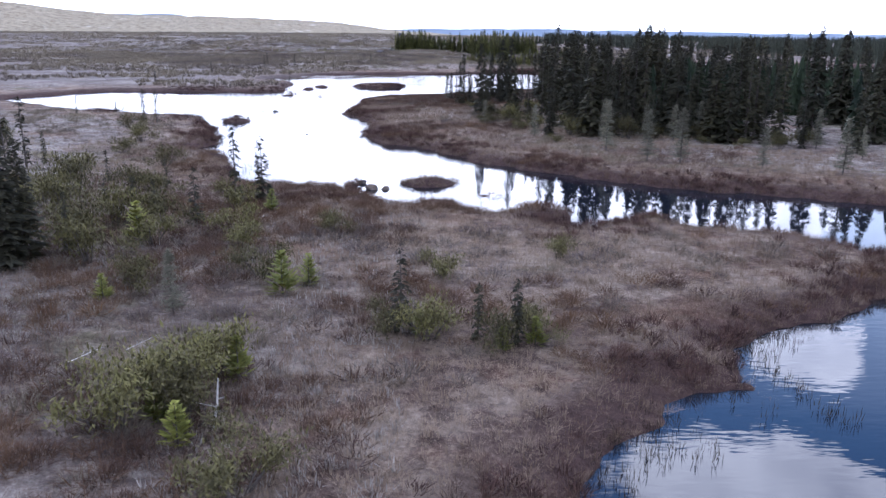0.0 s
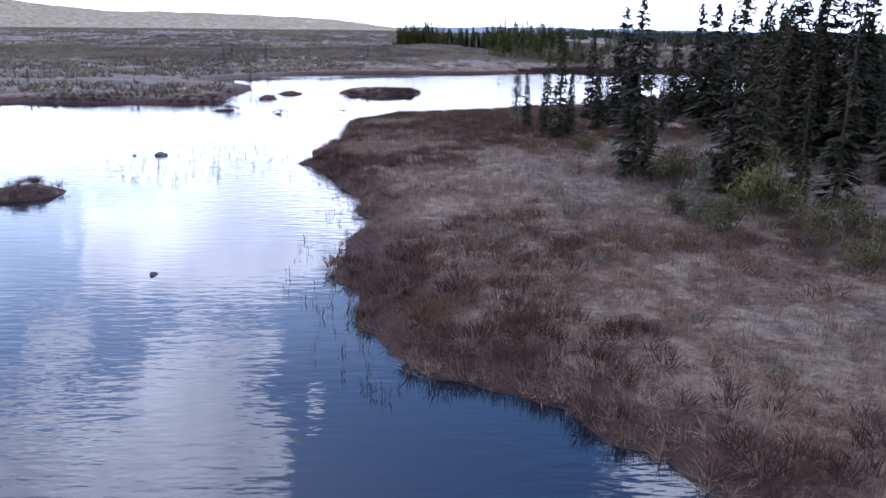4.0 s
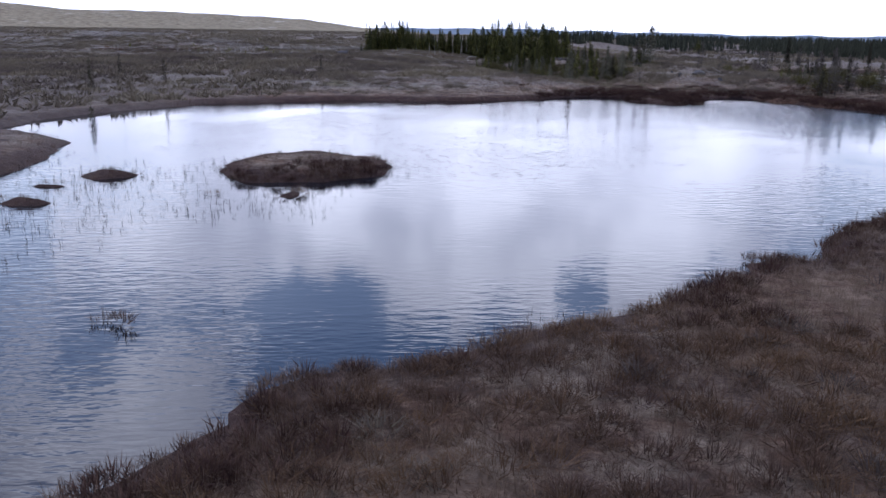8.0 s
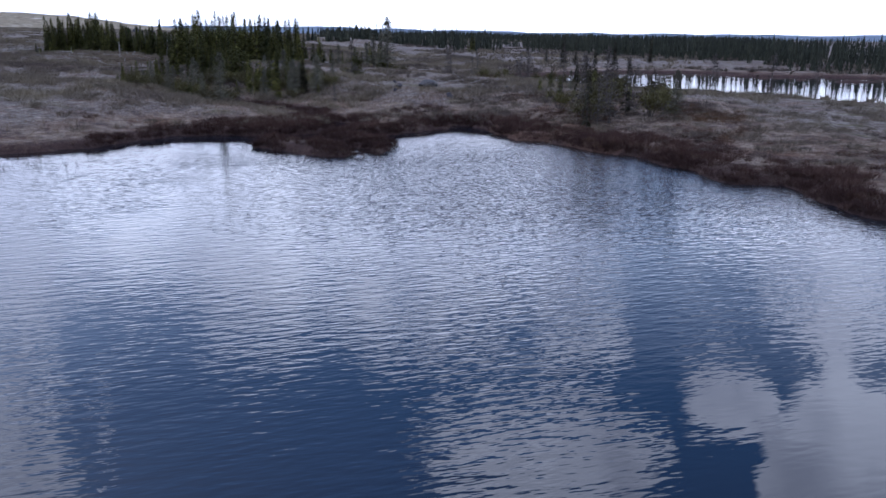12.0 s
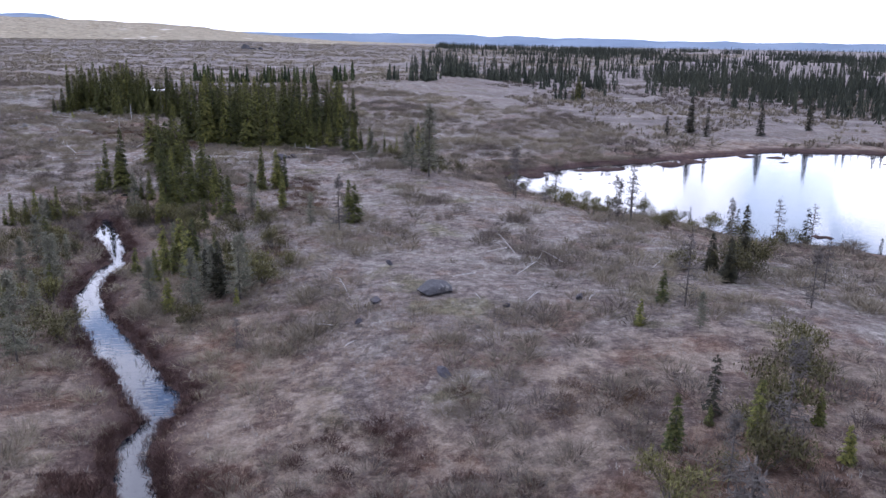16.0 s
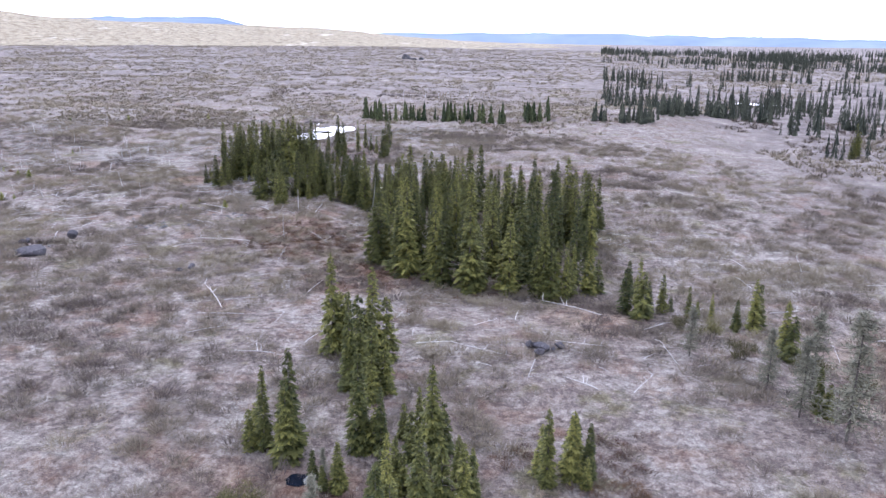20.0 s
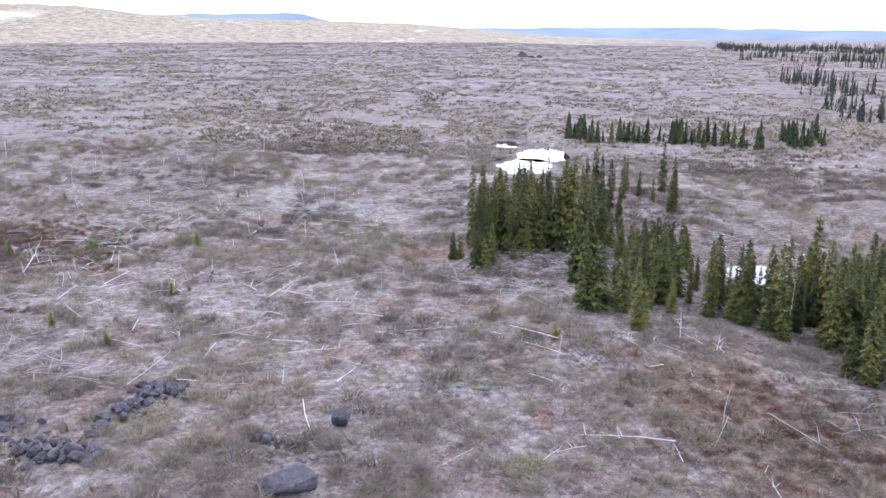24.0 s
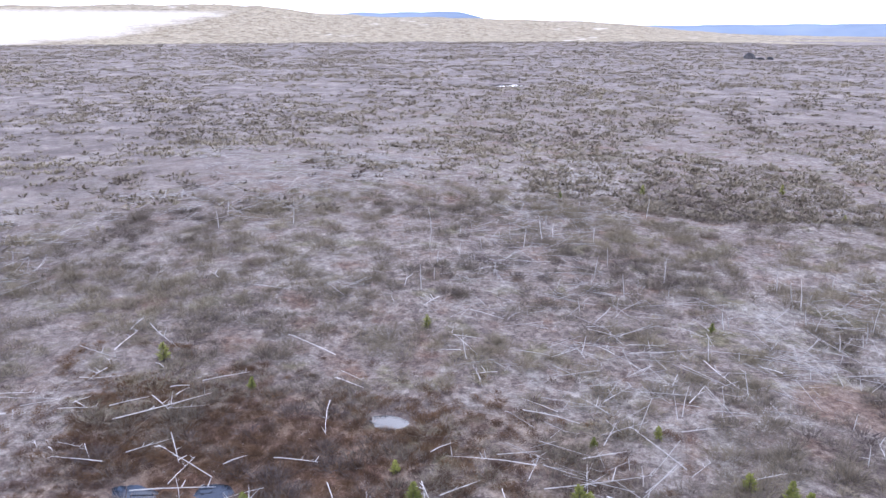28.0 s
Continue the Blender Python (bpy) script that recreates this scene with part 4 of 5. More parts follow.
WING = [(-18.4, 272.8, 2.4), (-16, 273.2, 4.6), (-7.6, 260, 5.8), (-7.2, 267.7, 7.5), (-3.7, 262.1, 5.4), (-1.9, 265.4, 4.9), (2.5, 260.1, 5), (4.4, 258, 6.4), (-16.1, 270.2, 4), (-14.9, 271.1, 3.6), (-12.8, 275.3, 7.6), (-11.2, 275.7, 7.2),
        (-9.3, 276.5, 7.8), (-8.5, 278.8, 7.6), (-6, 278, 5.6), (-12.3, 274.2, 3), (-3, 271, 4.2), (-2.6, 268.1, 4.7), (-2.2, 264, 5), (-4.5, 256.2, 4.6), (-13.3, 272.7, 1.8)]
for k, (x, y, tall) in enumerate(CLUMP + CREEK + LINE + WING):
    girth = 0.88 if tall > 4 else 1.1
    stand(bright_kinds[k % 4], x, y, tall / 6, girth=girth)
    for j in range(2 if tall > 4 else 1):
        a, q = rng.uniform(0, 6.28), rng.uniform(0.45, 1.0)
        stand(small_kinds[(k + j) % 2], x + q * math.cos(a), y + q * math.sin(a) + 0.3, tall / 3 * rng.uniform(0.4, 0.85), girth=1.1)
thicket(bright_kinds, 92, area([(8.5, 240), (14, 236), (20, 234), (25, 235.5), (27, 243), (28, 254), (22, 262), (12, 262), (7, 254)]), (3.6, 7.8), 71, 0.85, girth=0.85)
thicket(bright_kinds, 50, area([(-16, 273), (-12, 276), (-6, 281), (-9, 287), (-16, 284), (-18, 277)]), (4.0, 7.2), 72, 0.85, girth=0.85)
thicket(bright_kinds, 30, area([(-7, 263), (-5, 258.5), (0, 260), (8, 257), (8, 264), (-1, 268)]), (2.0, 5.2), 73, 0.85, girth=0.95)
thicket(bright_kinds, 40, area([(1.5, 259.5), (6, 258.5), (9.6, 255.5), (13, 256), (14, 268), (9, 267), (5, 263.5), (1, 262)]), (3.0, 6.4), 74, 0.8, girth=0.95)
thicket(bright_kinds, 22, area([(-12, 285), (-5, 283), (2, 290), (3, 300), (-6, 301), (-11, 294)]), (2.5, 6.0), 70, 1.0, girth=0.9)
thicket(small_kinds, 22, area([(-6, 281), (-4, 278), (1, 279), (2, 268), (-1, 266), (-4, 272), (-8, 279)]), (1.6, 3.4), 75, 1.0, 3.0)

for x, y, tall in [(50.5, 184.7, 3.7), (48.2, 181.7, 2.5), (48.2, 183.8, 2.3), (76.4, 251.6, 5.2), (77.6, 248.7, 4.3), (86, 249.5, 4.4), (71.5, 248.1, 2.7), (95.9, 253.7, 5), (21.5, 182, 2.9), (20.8, 182.4, 2.4), (-9.8, 21.3, 3.8), (-9.7, 22.1, 3.4), (-10.3, 21.7, 2.8), (-8.9, 22.8, 1.8)]:
    stand(dark_kinds[int(x) % 5], x, y, tall / 6, girth=1.2)
for x, y, tall in [(38, 164.4, 1.9), (40.7, 164.5, 2.1), (43.3, 165.3, 1.2), (39.7, 165.6, 0.8), (42.8, 163, 1.3), (40.8, 175, 1.3), (42.9, 177.7, 1.7), (17.1, 189.3, 2.4), (18.1, 189.2, 2.7)]:
    stand(small_kinds[int(y) % 2], x, y, tall / 3)

BROOK = area([(4, 196), (8, 186), (13, 176), (26, 178), (24, 190), (19, 206), (10, 213), (5, 206)])
thicket(young_kinds[2:], 34, BROOK, (0.7, 1.5), 66, 1.2, 1.0)
thicket(larch_kinds[1:2], 14, BROOK, (1.4, 3.2), 67, 1.8, 4.0)
thicket(small_kinds, 16, BROOK, (1.0, 2.4), 68, 1.8, 3.0)

LARCHES = [(49.6, 204.4, 3.4, 0), (57.5, 193.3, 3.6, 2), (64.4, 185.2, 4.2, 0), (66.9, 179, 4.4, 0), (68.6, 174.8, 4.0, 2), (51.3, 202.3, 2.2, 2), (37.2, 155, 3.8, 0), (36.2, 154.5, 3.2, 2),
           (12.1, 186.3, 2.8, 1), (14.6, 174.8, 4.0, 1), (22.7, 182, 3.2, 1), (21.2, 182, 2.8, 1), (34.9, 212.1, 6.6, 1), (50, 176.8, 3.2, 0), (53.6, 181.4, 2.8, 2), (49, 199.2, 4.3, 2), (47.5, 197.5, 3.3, 0), (43.1, 202, 2.5, 0), (41.9, 208.6, 4.1, 0),
           (41.3, 163.8, 3.9, 0), (43.7, 176.9, 3.9, 2), (43.2, 174.1, 1.8, 1), (13.2, 180.1, 1.6, 1), (15.3, 178.5, 1.1, 1), (13.6, 41.8, 3.0, 1), (12.2, 43, 2.8, 1), (10.7, 46.5, 3.0, 1), (17.3, 40.4, 2.2, 1), (20.6, 39, 2.8, 1),
           (48.4, 197.4, 4.4, 2), (41.5, 205.7, 4.8, 2), (44.7, 205.1, 3.8, 2), (35.1, 217, 5.0, 1), (12.6, 184.3, 3.2, 1), (20.6, 183.7, 2.6, 1), (22.6, 181.2, 3.4, 1), (27.3, 192, 3.8, 0), (25.5, 192.8, 2.3, 1), (33.2, 218, 3.6, 1),
           (20.5, 180.3, 3.3, 1), (16, 177.9, 2.2, 2), (62.5, 181.8, 3.6, 2), (59, 191.6, 3, 2), (54.8, 194.6, 2.6, 0), (49.2, 202.4, 2.8, 2), (66.2, 181.5, 2.2, 2), (36.7, 157.6, 4.2, 0), (37.5, 156.2, 4.1, 2), (39.4, 156.8, 3.3, 0),
           (43.2, 160, 2, 0), (1.4, 80, 2.8, 1), (11.5, 51.5, 2.6, 1), (15.5, 50, 2.4, 1), (7.2, 52.6, 2.2, 1), (33.5, 214.2, 4.4, 1), (11.5, 204.5, 3.0, 1), (9.8, 190, 2.8, 1), (10.5, 186, 2.6, 1), (4.3, 59.6, 1.8, 1), (30, 222, 3.2, 1),
           (38.6, 162, 2.6, 0), (41, 154, 3.0, 1), (-4.5, 18.5, 1.6, 1), (23.3, 175.2, 1.6, 0)]
for x, y, tall, k in LARCHES:
    stand(larch_kinds[k], x, y, tall / 4)

YOUNG_AT = [(-2.2, 15.4, 0.9), (-2.5, 12.9, 0.8), (-3.1, 13.6, 0.7), (1.1, 17.9, 0.6), (3.6, 17.3, 0.7), (2.9, 17.0, 0.6), (-2.4, 20.3, 1.2), (-1.9, 21.2, 0.9), (-6.4, 19.2, 0.7), (-7.5, 24.2, 1.3), (-4.8, 29.9, 0.9), (-37.3, 260.2, 1.1), (-36.3, 260.9, 0.6), (-36.6, 250.9, 0.9), (-42, 253.2, 1), (-44.6, 250.5, 0.6), (-40.7, 271.2, 1.2), (-49, 269.1, 0.9), (-56, 267.2, 1.1), (-49.9, 267.5, 0.7), (-54.7, 261.4, 0.6), (-13.4, 257.6, 0.7),
            (-9.3, 253.9, 1), (-14.1, 254.4, 0.6), (-44.7, 247.4, 1.1), (-61.7, 283.2, 0.9), (-45, 289.3, 0.7), (-74.4, 274.2, 1.2), (-67.9, 273.3, 0.8), (-49.4, 269, 1.2), (-41.3, 272.1, 1), (-42.9, 272.4, 1), (-50.7, 268.5, 0.5),
            (-46.9, 275.5, 0.7), (-49.7, 274.1, 0.6), (-62.2, 264.1, 1), (-57.6, 269, 0.7), (-60.7, 317.4, 0.9), (-39.4, 330, 1.2), (-53.4, 325, 1.2), (-34.4, 320, 0.8)]
for k, (x, y, tall) in enumerate(YOUNG_AT):
    stand(young_kinds[k % 2], x, y, tall)
BUSHES = [(50, 184, 1.5), (49, 182.5, 1.4), (51.5, 186, 1.2), (42, 166, 1.4), (44, 168, 1.5), (46, 171, 1.3), (40, 163, 1.3), (44.5, 162, 1.4), (37, 162, 1.2), (13, 183, 1.2), (11.5, 181.5, 1.3), (14, 176.5, 1.2), (44, 213.6, 0.9), (45.4, 209.4, 1.0), (47.4, 206.3, 1.1), (48.8, 203.8, 1.0), (51, 201.3, 1.1), (52.5, 198.8, 0.9), (54, 196.6, 1.2), (55.4, 194.2, 1.1), (57.6, 192, 1.0), (46.4, 207.2, 0.8), (43.6, 217.5, 0.8), (20, 188, 1.0), (18, 188.5, 0.9), (21.6, 184, 1.1), (8, 193, 1.2), (9.4, 195, 1.0), (7, 189, 1.1), (16.5, 199, 1.0), (37, 221, 1.2), (38.5, 219, 1.0), (33, 222, 1.1), (30.5, 226.5, 1.0), (32, 225, 0.9), (36, 216, 1.0), (-8, 22, 1.2), (-9.5, 24.5, 1.1), (-7, 24, 0.9), (-11.5, 28, 1.2), (-13, 29.5, 1.0), (-5, 26, 0.9), (-6, 20, 0.8), (-4.4, 24, 0.7), (-15, 25, 1.3), (-16.5, 29, 1.2), (-2, 26.5, 0.7), (1.5, 22, 0.7), (-9.8, 32, 1.0), (5, 24, 0.6), (-1.2, 11.5, 0.9), (-12.5, 40, 1.0), (-17, 49, 1.0), (-20, 55, 1.1), (-2.6, 15.6, 1.0), (-3.2, 14.2, 1.0), (-3.6, 13.4, 1.1), (-2.6, 13.6, 0.9), (1.3, 17.6, 0.8), (0.4, 17.9, 0.7), (3.6, 17.6, 0.7), (2.9, 17.1, 0.7), (-6.3, 30.3, 1.0), (-9, 26, 1.2), (-7.5, 26.5, 1.0), (-3.2, 21.5, 0.9),
          (-12, 26, 1.4), (-13, 32, 1.3), (-15, 36, 1.2), (-11, 33, 1.1), (38, 158, 1.5), (36.6, 156.3, 1.4), (40, 155, 1.4), (42, 157, 1.3), (46, 199, 1.2), (50.5, 196, 1.3), (45, 203, 1.2), (28, 200, 1.0), (8.4, 66.2, 1.2), (6.3, 60.5, 1.1),
          (9.6, 53, 1.3), (13, 51, 1.3), (5, 64, 1.0), (52, 186, 1.5), (47, 184, 1.1), (-24, 46, 1.1), (-16, 44, 0.9)]
for k, (x, y, tall) in enumerate(BUSHES):
    stand(young_kinds[2 + k % 3], x, y, tall * 1.1)
for kind in dark_kinds + bright_kinds + small_kinds + slim_kinds + larch_kinds + young_kinds:
    for o in (*kind.children_recursive, kind):
        bpy.data.objects.remove(o)

# ---- stones and dead wood ----


def boulder(label, size, seed, mat, category="boulder", group="", fine=3):
    bm = bmesh.new()
    bmesh.ops.create_icosphere(bm, subdivisions=fine, radius=1)
    r = np.random.default_rng(seed)
    cuts = [(Vector(r.normal(size=3)).normalized(), r.uniform(0.42, 0.8)) for _ in range(13)]
    off = Vector((seed * 3.7, seed * 1.3, seed * 5.1))
    for v in bm.verts:
        c = v.co * (1 + 0.16 * noise.noise(v.co * 1.4 + off))
        for way, lim in cuts:
            over = c.dot(way) - lim
            if over > 0:
                c = c - way * over * 0.93
        c = c * (1 + 0.05 * noise.noise(c * 5 + off))
        v.co = Vector((c[0] * size[0] * 1.25, c[1] * size[1] * 1.25, c[2] * size[2] * 1.25))
    me = bpy.data.meshes.new("boulder")
    bm.to_mesh(me)
    bm.free()
    me.materials.append(mat)
    return tagged(new("boulder", me), label, category, group)


def rest(ob, x, y, turn=0.0, lift=0.25):
    ob.matrix_world = pose(x, y, max(height(x, y), -0.05) + lift, 0, 0, turn)
    return ob


rest(boulder("large dark grey angular boulder on a heath knoll", (1.35, 0.9, 0.6), 2, HEAPSTONE), -19.4, 236.9, 10, 0.2)
rest(boulder("dark grey boulder on pale lichen", (0.55, 0.45, 0.48), 5, HEAPSTONE), -19.0, 242.2, 10, 0.22)
rest(boulder("rounded dark grey boulder among heath", (0.85, 0.6, 0.45), 7, DARKSTONE), 32, 179.6, 20, 0.15)
rest(boulder("pale brown rock in the shallows", (0.25, 0.2, 0.24), 9, BROWNSTONE), -1.8, 36.5, 0, 0.02)
rest(boulder("pale brown rock in the shallows", (0.29, 0.22, 0.24), 11, BROWNSTONE), -1.2, 36.5, 60, 0.02)
rest(boulder("dark rock on a mud bar by the bank", (0.2, 0.16, 0.15), 10, DARKSTONE), -2.4, 38.0, 20, 0.05)
rest(boulder("half-sunk grey rock in open water", (0.28, 0.22, 0.2), 12, STONE), -14.3, 73.7, 0, -0.03)
rest(boulder("half-sunk grey rock in open water", (0.17, 0.14, 0.16), 13, STONE), -15.4, 73.6, 30, -0.03)
rest(boulder("small dark rock in open water", (0.1, 0.09, 0.16), 14, DARKSTONE), -8.3, 56.6, 30, -0.03)
rest(boulder("big dark boulder far across the heath", (3.0, 2.4, 1.9), 15, DARKSTONE), -40, 668, 0, 1.0)
rest(boulder("dark boulder far across the heath", (1.7, 1.6, 1.2), 16, DARKSTONE), -31, 667, 50, 0.6)
rest(boulder("dark boulder far across the heath", (2.4, 1.4, 0.7), 17, DARKSTONE), -35, 666, 0, 0.3)
stones = [boulder("dark broken stone in a rubble heap", (0.34, 0.27, 0.24), s, HEAPSTONE, "stone", "rubble heap stones", 2) for s in (21, 22, 23)]
pale = [boulder("pale grey stone on the heath", (0.32, 0.26, 0.2), s, STONE, "stone", "scattered stones", 2) for s in (25, 26, 27)]
for cx, cy, sx, sy, n, kinds in ((-29.6, 244.6, 1.3, 0.9, 46, stones), (-30.2, 242.2, 0.8, 1.6, 34, stones), (-31, 237.8, 2.3, 0.8, 50, stones), (-34.6, 240.6, 1.4, 0.5, 14, stones), (-21.8, 239.9, 0.7, 0.4, 10, stones), (-20.3, 238.6, 1.4, 0.9, 20, pale), (-23, 234.4, 1.6, 0.8, 12, pale),
                                 (-13.5, 246.5, 2.6, 1.3, 30, pale), (-9, 251.5, 3.5, 0.8, 24, pale), (21.3, 221, 1.0, 0.7, 10, stones), (-6, 235.8, 0.4, 0.3, 3, stones), (32, 178, 7, 7, 6, stones), (-15, 251, 3, 2, 12, pale)):
    for _ in range(n):
        x, y, s = cx + rng.normal() * sx * 0.6, cy + rng.normal() * sy * 0.6, rng.uniform(0.45, 1.1) * (1 if kinds is stones else 0.5)
        ob = copy_thing(kinds[rng.integers(3)], pose(x, y, height(x, y) + 0.06 * s + (0.22 * math.exp(-((x - cx) / sx) ** 2 - ((y - cy) / sy) ** 2) if kinds is stones else 0), rng.uniform(-25, 25), rng.uniform(-25, 25), rng.uniform(0, 360)) @ Matrix.Diagonal((s, s, s, 1)))
for o in stones + pale:
    bpy.data.objects.remove(o)


def log(label, long, seed, stubs):
    """A bleached fallen trunk: slightly bent, tapering, with broken branch stubs."""
    r = np.random.default_rng(seed)
    bend = r.uniform(-0.03, 0.03) * long
    line = [np.array([0, 0, 0.0]), np.array([long * 0.35, bend, 0.03]), np.array([long * 0.7, bend * 0.8, 0.02]), np.array([long, 0, 0.0])]
    ob = tagged(new("fallen_log"), label, "log", "fallen dead trunks")
    v, f = tube(line, [0.024, 0.021, 0.015, 0.006], 6)
    part("stem", v, f, DEADWOOD, ob)
    for _ in range(stubs):
        q = r.uniform(0.2, 0.95)
        at = np.array([long * q, bend * 0.9 * (1 - abs(q - 0.5)), 0.03])
        way = np.array([r.uniform(0.1, 0.5), r.uniform(-1, 1), r.uniform(0.1, 0.9)]) * r.uniform(0.2, 0.7)
        v, f = tube([at, at + way * 0.6, at + way], [0.022, 0.015, 0.005], 4)
        part("branch_stub", v, f, DEADWOOD, ob)
    return ob


logs = [log("bleached grey fallen spruce trunk lying on heath", 2.9, 1, 3), log("thin bleached fallen stem on heath", 2.0, 2, 2), log("long weathered fallen trunk with broken stubs", 4.2, 3, 6), log("short bleached broken stem", 1.1, 4, 0)]


def lay(kind, x, y, turn, size, up=0.0):
    copy_thing(kind, pose(x, y, height(x, y) + 0.2 + 0.05 * size, 0, -up, turn) @ Matrix.Diagonal((size, size, size, 1)))


def strew(count, cx, cy, rx, ry, seed, lean=30, spread=60, size=(0.6, 1.25)):
    r = np.random.default_rng(seed)
    for _ in range(count):
        x, y = cx + r.uniform(-rx, rx), cy + r.uniform(-ry, ry)
        if on_grid("shore", x, y) < 1:
            continue
        lay(logs[r.choice(4, p=[0.32, 0.3, 0.13, 0.25])], x, y, lean + r.normal() * spread, r.uniform(*size), max(0, r.normal() * 9))


strew(88, -62, 272, 17, 16, 81, 45, 90)
strew(84, -40, 268, 14, 17, 82, 60, 90)
strew(24, -75, 269, 5, 5, 92, 10, 35, (0.5, 1.0))
strew(30, -28, 256, 10, 12, 83, 40, 90)
strew(22, -6, 246, 9, 9, 84, 150)
strew(18, 22, 222, 9, 8, 85, 60)
strew(12, 27, 250, 2.5, 3.0, 86, 30)
strew(14, 36, 182, 9, 10, 87, 120, 60, (0.4, 0.9))
strew(12, 5, 225, 9, 6, 88, 100)
strew(14, 42, 235, 10, 12, 89, 60)
strew(2, -5, 14.5, 1.2, 2, 90, 40, 50, (0.3, 0.45))
for o in logs:
    for c in (*o.children_recursive, o):
        bpy.data.objects.remove(c)


def snag(label, tall, seed, stubs):
    """A standing dead stem with broken branches."""
    r = np.random.default_rng(seed)
    ob = tagged(new("dead_snag"), label, "dead tree", "standing dead stems")
    v, f = tube([(0, 0, -0.1), (0.04 * tall, 0.02, tall * 0.5), (0.02 * tall, 0, tall)], [0.034, 0.026, 0.010], 7)
    part("stem", v, f, DEADWOOD, ob)
    for _ in range(stubs):
        z, a = tall * r.uniform(0.25, 0.95), r.uniform(0, 6.28)
        q = r.uniform(0.15, 0.5)
        v, f = tube([(0.03 * tall, 0, z), (math.cos(a) * q, math.sin(a) * q, z + q * r.uniform(-0.3, 0.5))], [0.014, 0.004], 4)
        part("branch_stub", v, f, DEADWOOD, ob)
    return ob


snags = [snag("bleached standing dead stem on the heath", 1.3, 1, 2), snag("thin grey dead sapling with broken branches", 1.8, 2, 6), snag("leaning bleached dead stem", 2.4, 3, 3)]
stand(snags[0], -2.1, 13.4, 0.75, 20, 8)
for x, y, s, k in [(-33.5, 262, 1, 0), (-38, 276, 0.9, 0), (-27, 268, 1, 1), (-45, 285, 1, 1), (-52, 283, 1, 0), (-58, 280, 0.8, 1), (-22, 262, 0.8, 2), (-46, 260, 0.9, 0), (-1, 246, 1, 2), (12, 246, 1.6, 2), (-9, 252, 0.8, 0), (10, 238, 1.0, 1),
                   (-40, 296, 1, 1), (-36, 292, 1, 0), (-64, 288, 1, 1), (-2, 255, 1.2, 1), (5, 259, 1.4, 2), (11.5, 62, 1.4, 1), (-24, 63, 1.0, 1)]:
    stand(snags[k], x, y, s, None, 10)
r = np.random.default_rng(91)
for cx, cy, rx, ry, n in ((5, 396, 10, 7, 40), (-58, 297, 18, 9, 34), (-34, 290, 9, 10, 16), (-16, 312, 6, 10, 10), (-48, 262, 16, 12, 26)):
    for _ in range(n):
        stand(snags[r.integers(3)], cx + r.normal() * rx * 0.6, cy + r.normal() * ry * 0.6, r.uniform(0.5, 1.0), None, 8)
for o in snags:
    for c in (*o.children_recursive, o):
        bpy.data.objects.remove(c)

# ---- undergrowth, reeds and far woods ----


def twig_clump(n, tall, wide, seed, thick, up=0.5):
    """Thin twigs fanning out from one root into a dome."""
    q = np.random.default_rng(seed)
    a, lean = q.uniform(0, 2 * math.pi, n), q.uniform(0, 1, n) ** 0.6
    root = np.stack([np.cos(a) * wide * 0.5 * lean, np.sin(a) * wide * 0.5 * lean, tall * q.uniform(-0.1, 0.35, n)], -1)
    out = wide * lean * q.uniform(0.7, 1.15, n)
    a2 = a + q.normal(size=n) * 0.45
    tip = np.stack([np.cos(a2) * out, np.sin(a2) * out, tall * (1 - up * lean ** 2) * q.uniform(0.6, 1.08, n)], -1)
    b = q.uniform(0, 2 * math.pi, n)
    side = np.stack([np.cos(b), np.sin(b), q.normal(size=n) * 0.4], -1) * thick
    v = np.stack([root - side, root + side, tip], 1).reshape(-1, 3)
    return v, np.arange(3 * n).reshape(n, 3)


def stick_clump(n, seed):
    """A few thin sticks lying across one another."""
    q = np.random.default_rng(seed)
    out = []
    for _ in range(n):
        a, half, up = q.uniform(0, 6.28), q.uniform(0.35, 1.3), q.uniform(0.0, 0.3)
        mid = np.array([q.normal() * 0.3, q.normal() * 0.3, 0.12])
        way = np.array([math.cos(a), math.sin(a), up * q.normal()]) * half
        out.append(tube([mid - way, mid + way], [0.016, 0.008], 3))
    return join(out)


def blade_clump(n, tall, wide, seed, thick, up=0.6):
    """Single bent grass blades."""
    q = np.random.default_rng(seed)
    a, lean = q.uniform(0, 2 * math.pi, n), q.uniform(0, 1, n)
    c = np.stack([np.cos(a), np.sin(a)], -1)
    root = np.concatenate([c * (wide * 0.4 * q.uniform(0, 1, n))[:, None], np.full((n, 1), -0.04)], 1)
    tip = np.concatenate([c * (wide * lean * 1.3)[:, None], (tall * (1 - up * lean ** 2) * q.uniform(0.5, 1.1, n))[:, None]], 1)
    side = np.stack([-np.sin(a), np.cos(a), np.zeros(n)], -1) * thick
    v = np.stack([root - side, root + side, tip], 1).reshape(-1, 3)
    return v, np.arange(3 * n).reshape(n, 3)


